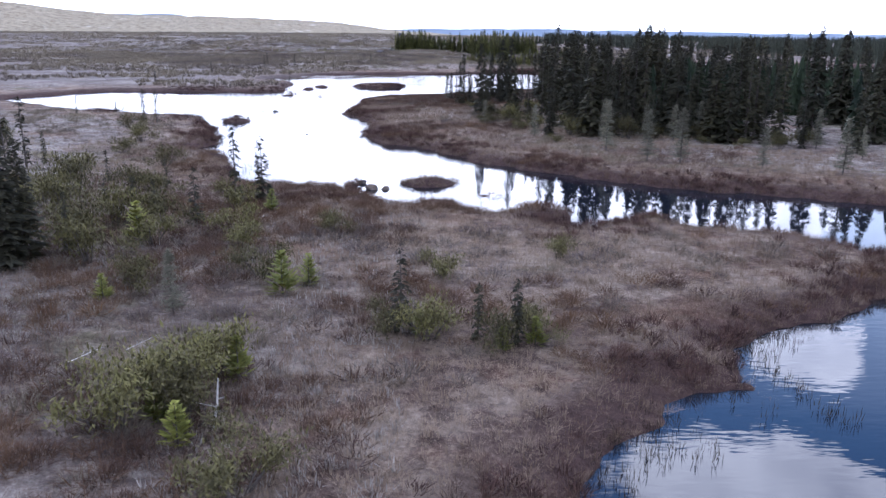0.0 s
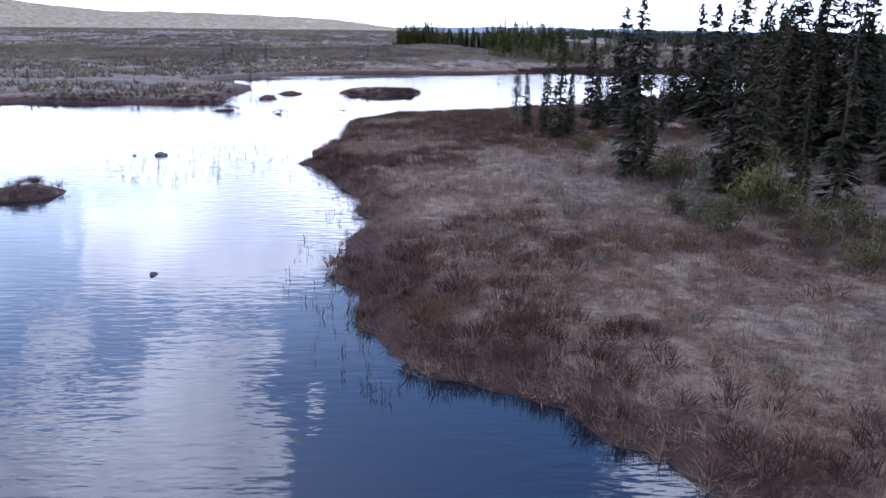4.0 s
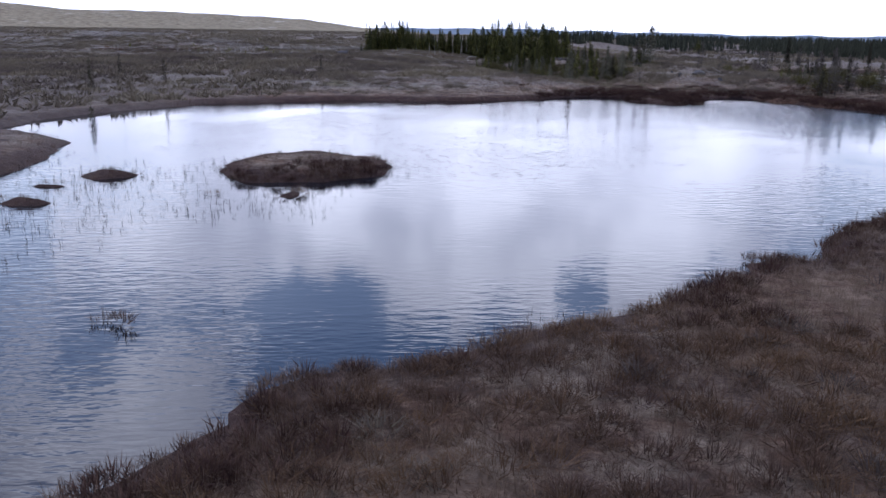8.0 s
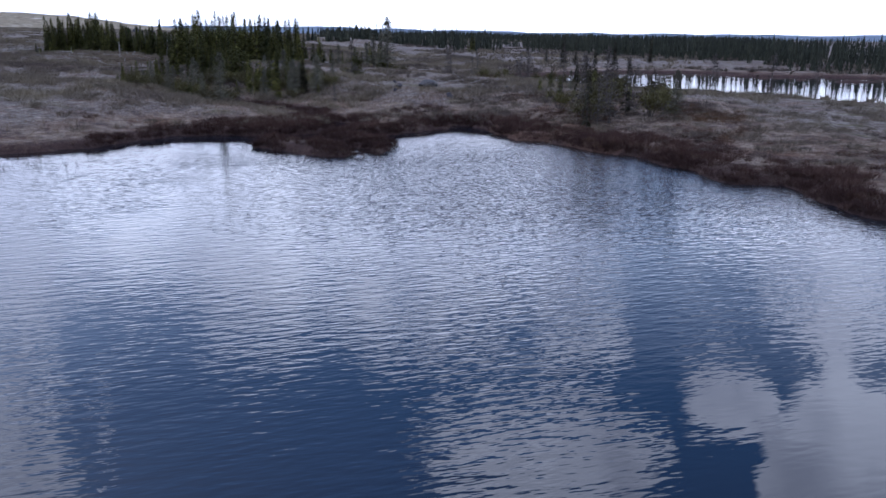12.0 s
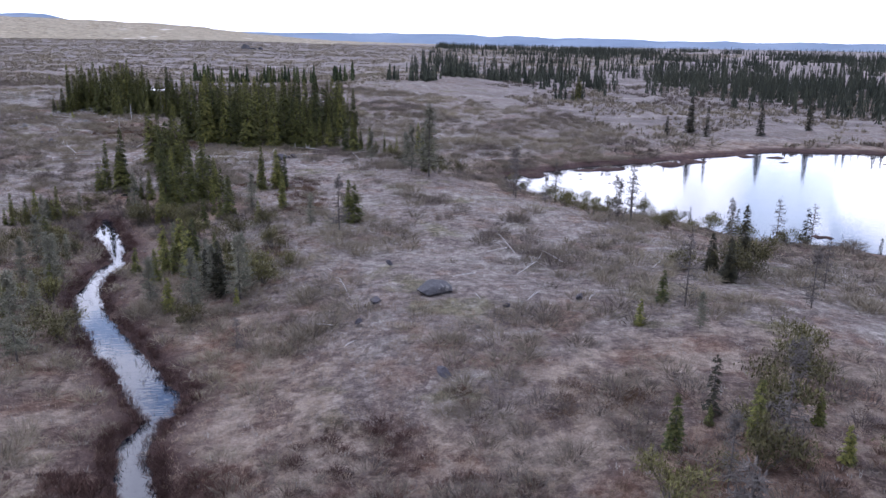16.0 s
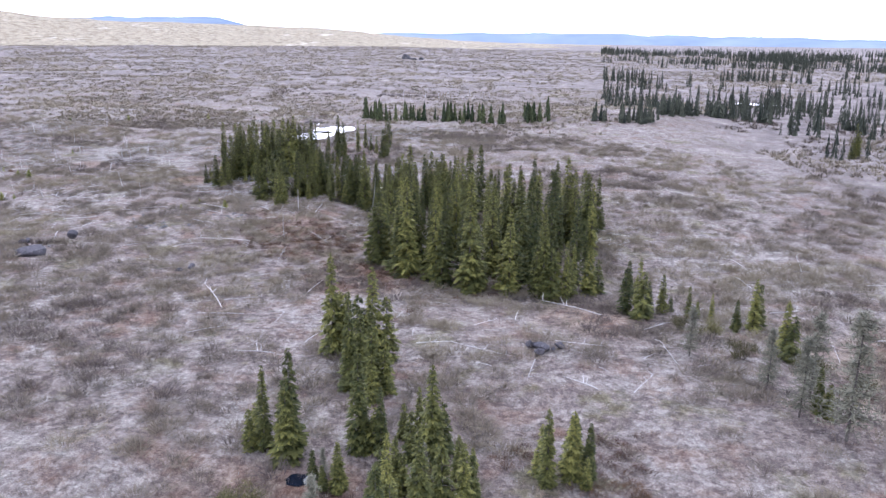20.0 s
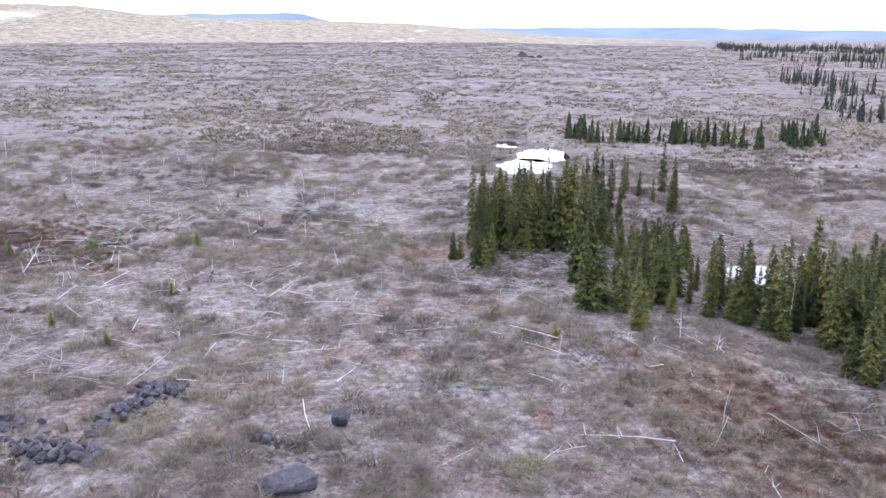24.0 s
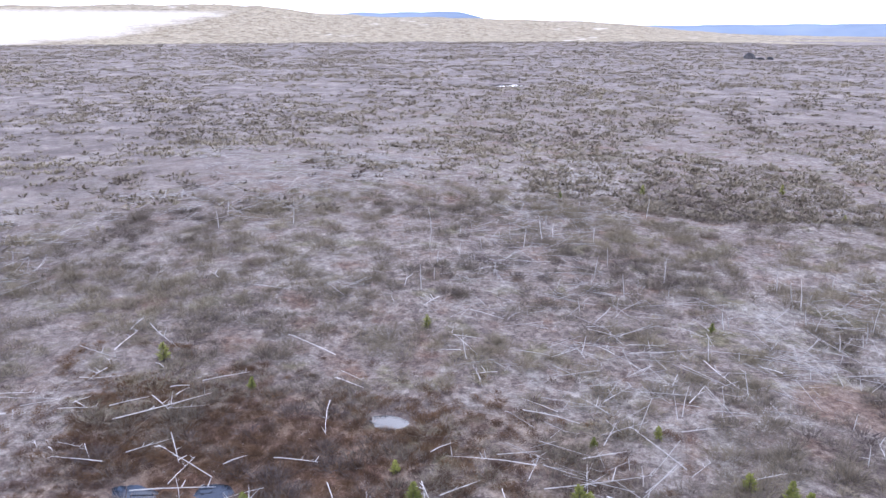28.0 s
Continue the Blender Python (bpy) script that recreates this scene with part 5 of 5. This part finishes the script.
def scatter(name, label, category, x, y, z, size, kinds, mat, tone, squash=None):
    """One mesh of many clumps, each a turned and scaled copy of a kind."""
    q = np.random.default_rng(len(x))
    pick, turn = q.integers(len(kinds), size=len(x)), q.uniform(0, 2 * math.pi, len(x))
    verts, faces, tones, at = [], [], [], 0
    for k, (v, f) in enumerate(kinds):
        m = pick == k
        n = int(m.sum())
        if not n:
            continue
        c, s = np.cos(turn[m])[:, None], np.sin(turn[m])[:, None]
        sz = size[m][:, None]
        px = (v[None, :, 0] * c - v[None, :, 1] * s) * sz + x[m][:, None]
        py = (v[None, :, 0] * s + v[None, :, 1] * c) * sz + y[m][:, None]
        pz = v[None, :, 2] * sz * (1 if squash is None else squash[m][:, None]) + z[m][:, None]
        verts.append(np.stack([px, py, pz], -1).reshape(-1, 3))
        faces.append((f[None] + (np.arange(n) * len(v))[:, None, None]).reshape(-1, 3) + at)
        tones.append(np.repeat(tone[m], len(v)))
        at += n * len(v)
    ob = mesh_object(name, np.concatenate(verts), np.concatenate(faces), mat, tone=("tone", np.concatenate(tones)))
    return tagged(ob, label, category, kind="stuff")


HEAPS = [(-29.6, 244.6, 1.4), (-30.2, 242.2, 1.3), (-31.8, 237.8, 1.2), (-30.2, 237.8, 1.2), (-20.0, 238.2, 1.3), (-19.4, 236.9, 1.5), (-19, 242.2, 0.9), (-13.5, 246.5, 1.6), (-9, 251.5, 1.4), (-21.8, 239.9, 0.8)]


def clear(x, y):
    """Where neither pools nor stone heaps lie."""
    ok = np.ones(len(x), bool)
    for cx, cy, rx, ry in POOLS:
        ok &= np.hypot((x - cx) / (rx + 0.3), (y - cy) / (ry + 0.3)) > 1.2
    for cx, cy, r in HEAPS:
        ok &= np.hypot(x - cx, y - cy) > r
    return ok


def along_way(n, seed, reach):
    """Random spots round the line of flight, thinner with distance."""
    q = np.random.default_rng(seed)
    px = np.interp(np.linspace(0, 1, 9), np.linspace(0, 1, 9), [0, 0, -4, -3, 8, 28, 27, 0, -48])
    py = np.linspace(0, 1, 9) * 0 + [0, 30, 60, 85, 104, 140, 165, 215, 250]
    s = q.uniform(0, 1, n) * 8
    x = np.interp(s, np.arange(9), px) + q.normal(size=n) * reach
    y = np.interp(s, np.arange(9), py) + q.normal(size=n) * reach * 0.7 + q.exponential(reach * 0.9, n)
    return x, y, q


def undergrowth():
    shrubs = [twig_clump(n, t, w, k, 0.0125, 0.62) for n, t, w, k in ((96, 0.5, 0.95, 1), (84, 0.42, 0.9, 2), (104, 0.56, 1.0, 3), (70, 0.36, 0.75, 4))]
    q = np.random.default_rng(101)
    x = np.concatenate([q.uniform(-34, 14, 4200), q.uniform(-110, 66, 36000)])
    y = np.concatenate([q.uniform(3, 112, 4200), q.uniform(140, 340, 36000)])
    d = water_distance(x, y)
    patch = value_noise(x, y, 4.2, 41) * 0.5 + value_noise(x, y, 13, 42) * 0.3 + value_noise(x, y, 2.2, 43) * 0.4 + q.normal(size=len(x)) * 0.14
    patch = patch - 0.55 * smooth(11, 5, np.hypot(x - 24, y - 169)) - 0.4 * smooth(9, 4, np.hypot(x - 31, y - 183))
    keep = ((d > 2.5) & (patch > -0.1 - 0.15 * smooth(225, 240, y))) | ((d > 0.6) & (d < 3.5) & (y > 160) & (patch > -0.5))
    keep &= clear(x, y) & ((np.hypot(x + 25, y - 225) < 97 + 8 * q.random(len(x))) | (y < 225))
    x, y, d = x[keep], y[keep], d[keep]
    tone = 0.47 + 0.38 * value_noise(x, y, 9, 44) + q.normal(size=len(x)) * 0.13
    for cx, cy, r, k in BOGS_AND_SHADE:
        tone = tone - 0.5 * k * smooth(r, r * 0.5, np.hypot(x - cx, y - cy))
    scatter("heath_shrub", "leafless grey-purple and olive dwarf birch shrubs in patches", "shrub", x, y, land(x, y, d), q.uniform(0.65, 1.5, len(x)) * (0.62 + 0.45 * smooth(150, 175, y)), shrubs, SHRUB, np.clip(tone, 0, 1))
    x, y = np.concatenate([q.normal(-65.5, 5.5, 1500), q.normal(-56, 4, 400), q.normal(10, 4, 200), q.normal(2, 4, 420)]), np.concatenate([q.normal(266, 4, 1500), q.normal(271, 3, 400), q.normal(237, 3, 200), q.normal(246, 4, 420)])
    dry = np.min([np.hypot((x - p[0]) / p[2], (y - p[1]) / p[3]) for p in POOLS], 0) > 1.25
    x, y = x[dry], y[dry]
    scatter("heath_shrub", "dark reddish-brown leatherleaf mats round bog pools", "shrub", x, y, land(x, y), q.uniform(0.35, 0.75, len(x)), shrubs, REED_BROWN, q.random(len(x)))
    q4 = np.random.default_rng(108)
    x = np.concatenate([q4.uniform(-18, 24, 9000), q4.uniform(-12, 22, 15000), q4.uniform(32, 50, 5000), q4.uniform(4, 26, 4500), q4.uniform(-80, -44, 6500)])
    y = np.concatenate([q4.uniform(6, 36, 9000), q4.uniform(38, 112, 15000), q4.uniform(134, 170, 5000), q4.uniform(160, 212, 4500), q4.uniform(254, 276, 6500)])
    d = water_distance(x, y)
    # y 68 to 115: added dark mats also stand in for cloud shade
    mat = value_noise(x, y, 6.5, 65) * 0.55 + value_noise(x, y, 2.4, 66) * 0.5 + 0.35 * smooth(68, 80, y) * smooth(115, 108, y) + 0.25 * smooth(8, 4, np.hypot(x - 40, y - 152)) + 0.8 * smooth(3.0, 1.4, np.hypot(x + 2.7, y - 13.7))
    mat = mat + 0.04 * smooth(13, 5, np.hypot((x + 61) * 0.7, y - 263))
    keep = (d > 0.4) & clear(x, y) & (mat + q4.normal(size=len(x)) * 0.12 > 0.33 - 0.2 * smooth(40, 34, y))
    x, y, d = x[keep], y[keep], d[keep]
    mats = [twig_clump(66, 0.32, 0.6, k, 0.0085, 0.6) for k in (21, 22, 23)]
    scatter("heath_shrub", "low dark reddish-brown leatherleaf mats on the bog", "shrub", x, y, land(x, y, d), q4.uniform(0.5, 1.15, len(x)), mats, REED_BROWN, np.clip(0.4 + 0.4 * smooth(240, 254, y) + 0.4 * value_noise(x, y, 3, 67) + q4.normal(size=len(x)) * 0.2, 0, 1))
    n = 76000
    a, far = np.radians(q.uniform(-82, 34, n)), 95 + 690 * q.uniform(0, 1, n) ** 1.35
    x, y = -25 + np.sin(a) * far, 225 + np.cos(a) * far
    d = water_distance(x, y)
    patch = value_noise(x, y, 7, 45) * 0.5 + value_noise(x, y, 24, 46) * 0.4 + q.normal(size=n) * 0.25
    keep = (d > 2) & (patch > -0.12) & clear(x, y)
    x, y, d, far = x[keep], y[keep], d[keep], far[keep]
    low = [twig_clump(12, 0.5, 0.9, k, 0.085, 0.55) for k in (5, 6, 7)]
    scatter("heath_shrub", "leafless grey-brown dwarf shrubs across the plain", "shrub", x, y, land(x, y, d), q.uniform(0.7, 1.6, len(x)) * (0.8 + far / 260), low, SHRUB, np.clip(0.62 + 0.25 * value_noise(x, y, 18, 47) + q.normal(size=len(x)) * 0.12 - 0.5 * smooth(1.0, 0.6, np.hypot((x + 84) / 20, (y - 310) / 11)) - 0.4 * smooth(1.0, 0.6, np.hypot((x + 30) / 34, (y - 402) / 12)), 0, 1), 0.8 / (0.9 + far / 330))
    n = 7000
    x, y = q.uniform(60, 175, n), q.uniform(140, 350, n)
    d = water_distance(x, y)
    keep = (d > 1.5) & (value_noise(x, y, 8, 57) > -0.25)
    x, y, d = x[keep], y[keep], d[keep]
    scatter("heath_shrub", "brown scrub between the far ponds and woods", "shrub", x, y, land(x, y, d), q.uniform(0.9, 1.9, len(x)), low, SHRUB, np.clip(0.35 + 0.35 * value_noise(x, y, 12, 58), 0, 1))
    n = 9000
    x, y = q.uniform(-170, -15, n), q.uniform(98, 240, n)
    d = water_distance(x, y)
    keep = (d > 1.5) & (value_noise(x, y, 9, 48) > -0.2)
    x, y, d = x[keep], y[keep], d[keep]
    scatter("heath_shrub", "brown scrub on the far shore of the pond", "shrub", x, y, land(x, y, d), q.uniform(0.8, 1.6, len(x)), low, SHRUB, np.clip(0.4 + 0.35 * value_noise(x, y, 12, 49), 0, 1))
    tufts = [blade_clump(16, 0.28, 0.36, s, 0.0065, 0.8) for s in (11, 12, 13)]
    q2 = np.random.default_rng(107)
    x, y = q2.uniform(26, 60, 5200), q2.uniform(124, 168, 5200)
    d = water_distance(x, y)
    keep = (d > 0.1) & (d < 5 + 3 * value_noise(x, y, 6, 62)) & (value_noise(x, y, 4, 60) > -0.3)
    x, y, d = x[keep], y[keep], d[keep]
    scatter("bank_shrub", "dark brown shrubs on the pond's eastern bank", "shrub", x, y, land(x, y, d), q2.uniform(0.3, 0.7, len(x)), shrubs, REED_FRINGE, q2.random(len(x)))
    x, y = q2.uniform(-34, 40, 60000), q2.uniform(4, 112, 60000)
    d = water_distance(x, y)
    keep = (d > 0.0) & (d < 2.6) & (value_noise(x, y, 3.5, 59) + q2.normal(size=len(x)) * 0.3 > 0.5 * smooth(0.4, 2.6, d) - 0.1)
    x, y, d = x[keep][:9000], y[keep][:9000], d[keep][:9000]
    fringe = [twig_clump(40, 0.34, 0.42, k, 0.009, 0.5) for k in (8, 9)]
    scatter("bank_shrub", "dark maroon leatherleaf fringe along the pond banks", "shrub", x, y, land(x, y, d), q2.uniform(0.5, 1.2, len(x)), fringe, REED_FRINGE, q2.random(len(x)))
    x, y = np.concatenate([q2.uniform(8, 46, 52000), q2.uniform(4, 28, 26000)]), np.concatenate([q2.uniform(112, 170, 52000), q2.uniform(166, 208, 26000)])
    d = water_distance(x, y)
    keep = (d > -0.05) & (d < 3.4) & (value_noise(x, y, 3, 68) + q2.normal(size=len(x)) * 0.3 > 0.5 * smooth(0.4, 3.4, d) - 0.25) & ((y < 166) | ((d < 0.55) & (q2.random(len(x)) < 0.55)))
    x, y, d = x[keep], y[keep], d[keep]
    scatter("bank_shrub", "dark brown leatherleaf and sedge fringe round the brook's mouth", "shrub", x, y, land(x, y, d), q2.uniform(0.5, 1.35, len(x)), fringe, REED_FRINGE, np.clip(q2.random(len(x)) * smooth(0, 1.5, d) + 0.15 + 0.3 * smooth(160, 170, y), 0, 1))
    x, y, q2 = along_way(80000, 102, 18)
    x, y = np.concatenate([x, q2.uniform(-16, 22, 42000), q2.uniform(-8, 22, 30000)]), np.concatenate([y, q2.uniform(4, 60, 42000), q2.uniform(60, 112, 30000)])
    d = water_distance(x, y)
    keep = (d > -0.1) & ((d < 12) | (value_noise(x, y, 4, 50) > 0.35)) & (y > 2)
    x, y, d = x[keep], y[keep], d[keep]
    tone = np.clip(0.42 + 0.22 * smooth(150, 165, y) - 0.2 * smooth(62, 75, y) * smooth(120, 112, y) - 0.25 * smooth(9, 5, np.hypot(x + 6, y - 31)) + 0.4 * value_noise(x, y, 5, 51) + 0.2 * value_noise(x, y, 1.5, 52) - 0.35 * smooth(2.0, 0.0, d), 0, 1)
    scatter("sedge", "dead tan and brown sedge tussocks along the banks", "grass", x, y, land(x, y, d), q2.uniform(0.45, 1.05, len(x)), tufts, GRASS, tone)
    litter = [blade_clump(9, 0.15, 0.2, s, 0.014, 0.7) for s in (31, 32, 33)]
    x, y = np.concatenate([q2.uniform(-95, 60, 34000), q2.uniform(-14, 1, 5000)]), np.concatenate([q2.uniform(160, 330, 34000), q2.uniform(7, 30, 5000)])
    d = water_distance(x, y)
    keep = (d > 0.8) & (value_noise(x, y, 4.2, 41) < 0.35) & clear(x, y)
    x, y, d = x[keep], y[keep], d[keep]
    scatter("dry_litter", "pale dead grass and lichen litter between shrubs", "grass", x, y, land(x, y, d), q2.uniform(0.6, 1.4, len(x)), litter, LITTER, np.clip(0.5 + 0.3 * value_noise(x, y, 3, 56) + q2.normal(size=len(x)) * 0.2, 0, 1))
    x, y, q3 = along_way(60000, 103, 22)
    d = water_distance(x, y)
    bed = value_noise(x, y, 6, 53)
    spot = np.minimum(np.hypot((x + 16) / 5, (y - 105) / 9), np.hypot((x + 12) / 4, (y - 73) / 6))
    keep = ((d < 0.25) & (d > -1.1) & (bed > 0.0)) | ((d < 0) & (spot < 1) & (q3.random(len(x)) < 0.5))
    x, y = x[keep], y[keep]
    px, py = q3.uniform(1, 16, 9000), q3.uniform(6, 26, 9000)
    pd = water_distance(px, py)
    near = (pd < 0.3) & (pd > -1.0) & (value_noise(px, py, 2.5, 61) > -0.1)
    x, y = np.concatenate([x, px[near]]), np.concatenate([y, py[near]])
    reeds = [twig_clump(4, 0.26, 0.1, s, 0.006, 0.2) for s in (14, 15)]
    scatter("reed", "short dark reed stalks standing in the shallows", "reed", x, y, np.full(len(x), -0.02), q3.uniform(0.5, 1.3, len(x)), reeds, REED, q3.random(len(x)))
    sticks = [stick_clump(k, s) for s, k in ((16, 1), (17, 2), (18, 3), (19, 1))]
    n = 6000
    x, y = np.concatenate([q3.uniform(-110, 10, n), q3.normal(-74, 4, 500)]), np.concatenate([q3.uniform(245, 330, n), q3.normal(269, 2.5, 500)])
    keep = value_noise(x, y, 12, 54) + 0.3 * value_noise(x, y, 3, 55) > 0.1
    keep &= clear(x, y)
    x, y = x[keep], y[keep]
    scatter("brushwood", "scattered thin bleached sticks on the heath", "brushwood", x, y, land(x, y) + 0.2, q3.uniform(0.5, 1.4, len(x)), sticks, DEADWOOD, q3.random(len(x)))


def far_spruce(seed, tiers=5, wide=0.13):
    """Ragged skirts of boughs one above another."""
    q = np.random.default_rng(seed)
    v, f = [], []
    for z in np.linspace(0.06, 0.86, tiers):
        at, n = len(v), 6
        reach = wide * (1 - z) ** 0.7 + 0.012
        v.append((q.normal() * 0.006, q.normal() * 0.006, z + 1.35 / tiers))
        for a in np.arange(2 * n) * math.pi / n + q.uniform(0, 1):
            k = reach * q.uniform(0.45, 1.3)
            v.append((math.cos(a) * k, math.sin(a) * k, z - q.uniform(0.0, 0.09)))
        f += [(at, at + 1 + i, at + 1 + (i + 1) % (2 * n)) for i in range(0, 2 * n, 1 if tiers > 6 else 2)]
    return np.array(v, float), np.array(f)


def tree_row(label, count, inside, tall, seed, mat):
    """A joined row of trees far off."""
    q, put = np.random.default_rng(seed), []
    box = inside.box
    while len(put) < count:
        x, y = q.uniform(box[0], box[1]), q.uniform(box[2], box[3])
        if inside(x, y) and value_noise(np.array([x]), np.array([y]), 4.5, seed)[0] > -0.1:
            put.append((x, y))
    x, y = np.array(put).T
    kinds = [far_spruce(s, 9, 0.16) for s in (5, 6, 7)]
    scatter("tree_row", label, "trees", x, y, land(x, y) - 0.1, q.uniform(*tall, count), kinds, mat, np.clip(q.normal(0.45, 0.25, count), 0, 1))


def far_woods():
    q = np.random.default_rng(111)
    kinds = [far_spruce(s) for s in (1, 2, 3, 4)]
    x, y = [], []
    for n, x0, x1, y0, y1, thin in ((28000, 40, 460, 352, 1050, 0.28), (9500, 115, 400, 60, 380, -0.12), (1600, 300, 1400, 500, 1500, -0.3), (700, 45, 130, 20, 140, 0.0), (300, 70, 150, 255, 345, 0.5)):
        px, py = q.uniform(x0, x1, n), q.uniform(y0, y1, n)
        clump = value_noise(px, py, 22, 61) * 0.6 + value_noise(px, py, 70, 62) * 0.5 + value_noise(px, py, 7, 63) * 0.35
        ok = (clump > thin) & (water_distance(px, py) > 3) & ((py < 345) | (px > 40 + (py - 345) * 0.12))
        x.append(px[ok]); y.append(py[ok])
    x, y = np.concatenate(x), np.concatenate(y)
    scatter("far_woods", "distant dark spruce woods beyond the ponds", "trees", x, y, land(x, y) - 0.1, q.uniform(2.0, 5.6, len(x)), kinds, FARWOOD, np.clip(0.35 + 0.3 * value_noise(x, y, 40, 64) + q.normal(size=len(x)) * 0.1, 0, 1))


undergrowth()
tree_row("row of yellow-green spruces beyond the heath", 130, area([(-10, 335), (0, 339), (8, 336), (18, 333), (28, 334), (29, 339), (18, 343), (6, 342), (-10, 346)]), (1.2, 4.6), 74, ROW)
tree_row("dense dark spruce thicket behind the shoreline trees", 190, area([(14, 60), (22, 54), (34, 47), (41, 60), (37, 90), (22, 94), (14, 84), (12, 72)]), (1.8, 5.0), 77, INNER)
tree_row("row of dark small spruces along a low bank", 150, area([(35, 331), (45, 328), (60, 346), (68, 353), (80, 338), (92, 341), (92, 345), (78, 343), (68, 357), (56, 350), (44, 333)]), (2.0, 4.2), 76, FARWOOD)
far_woods()
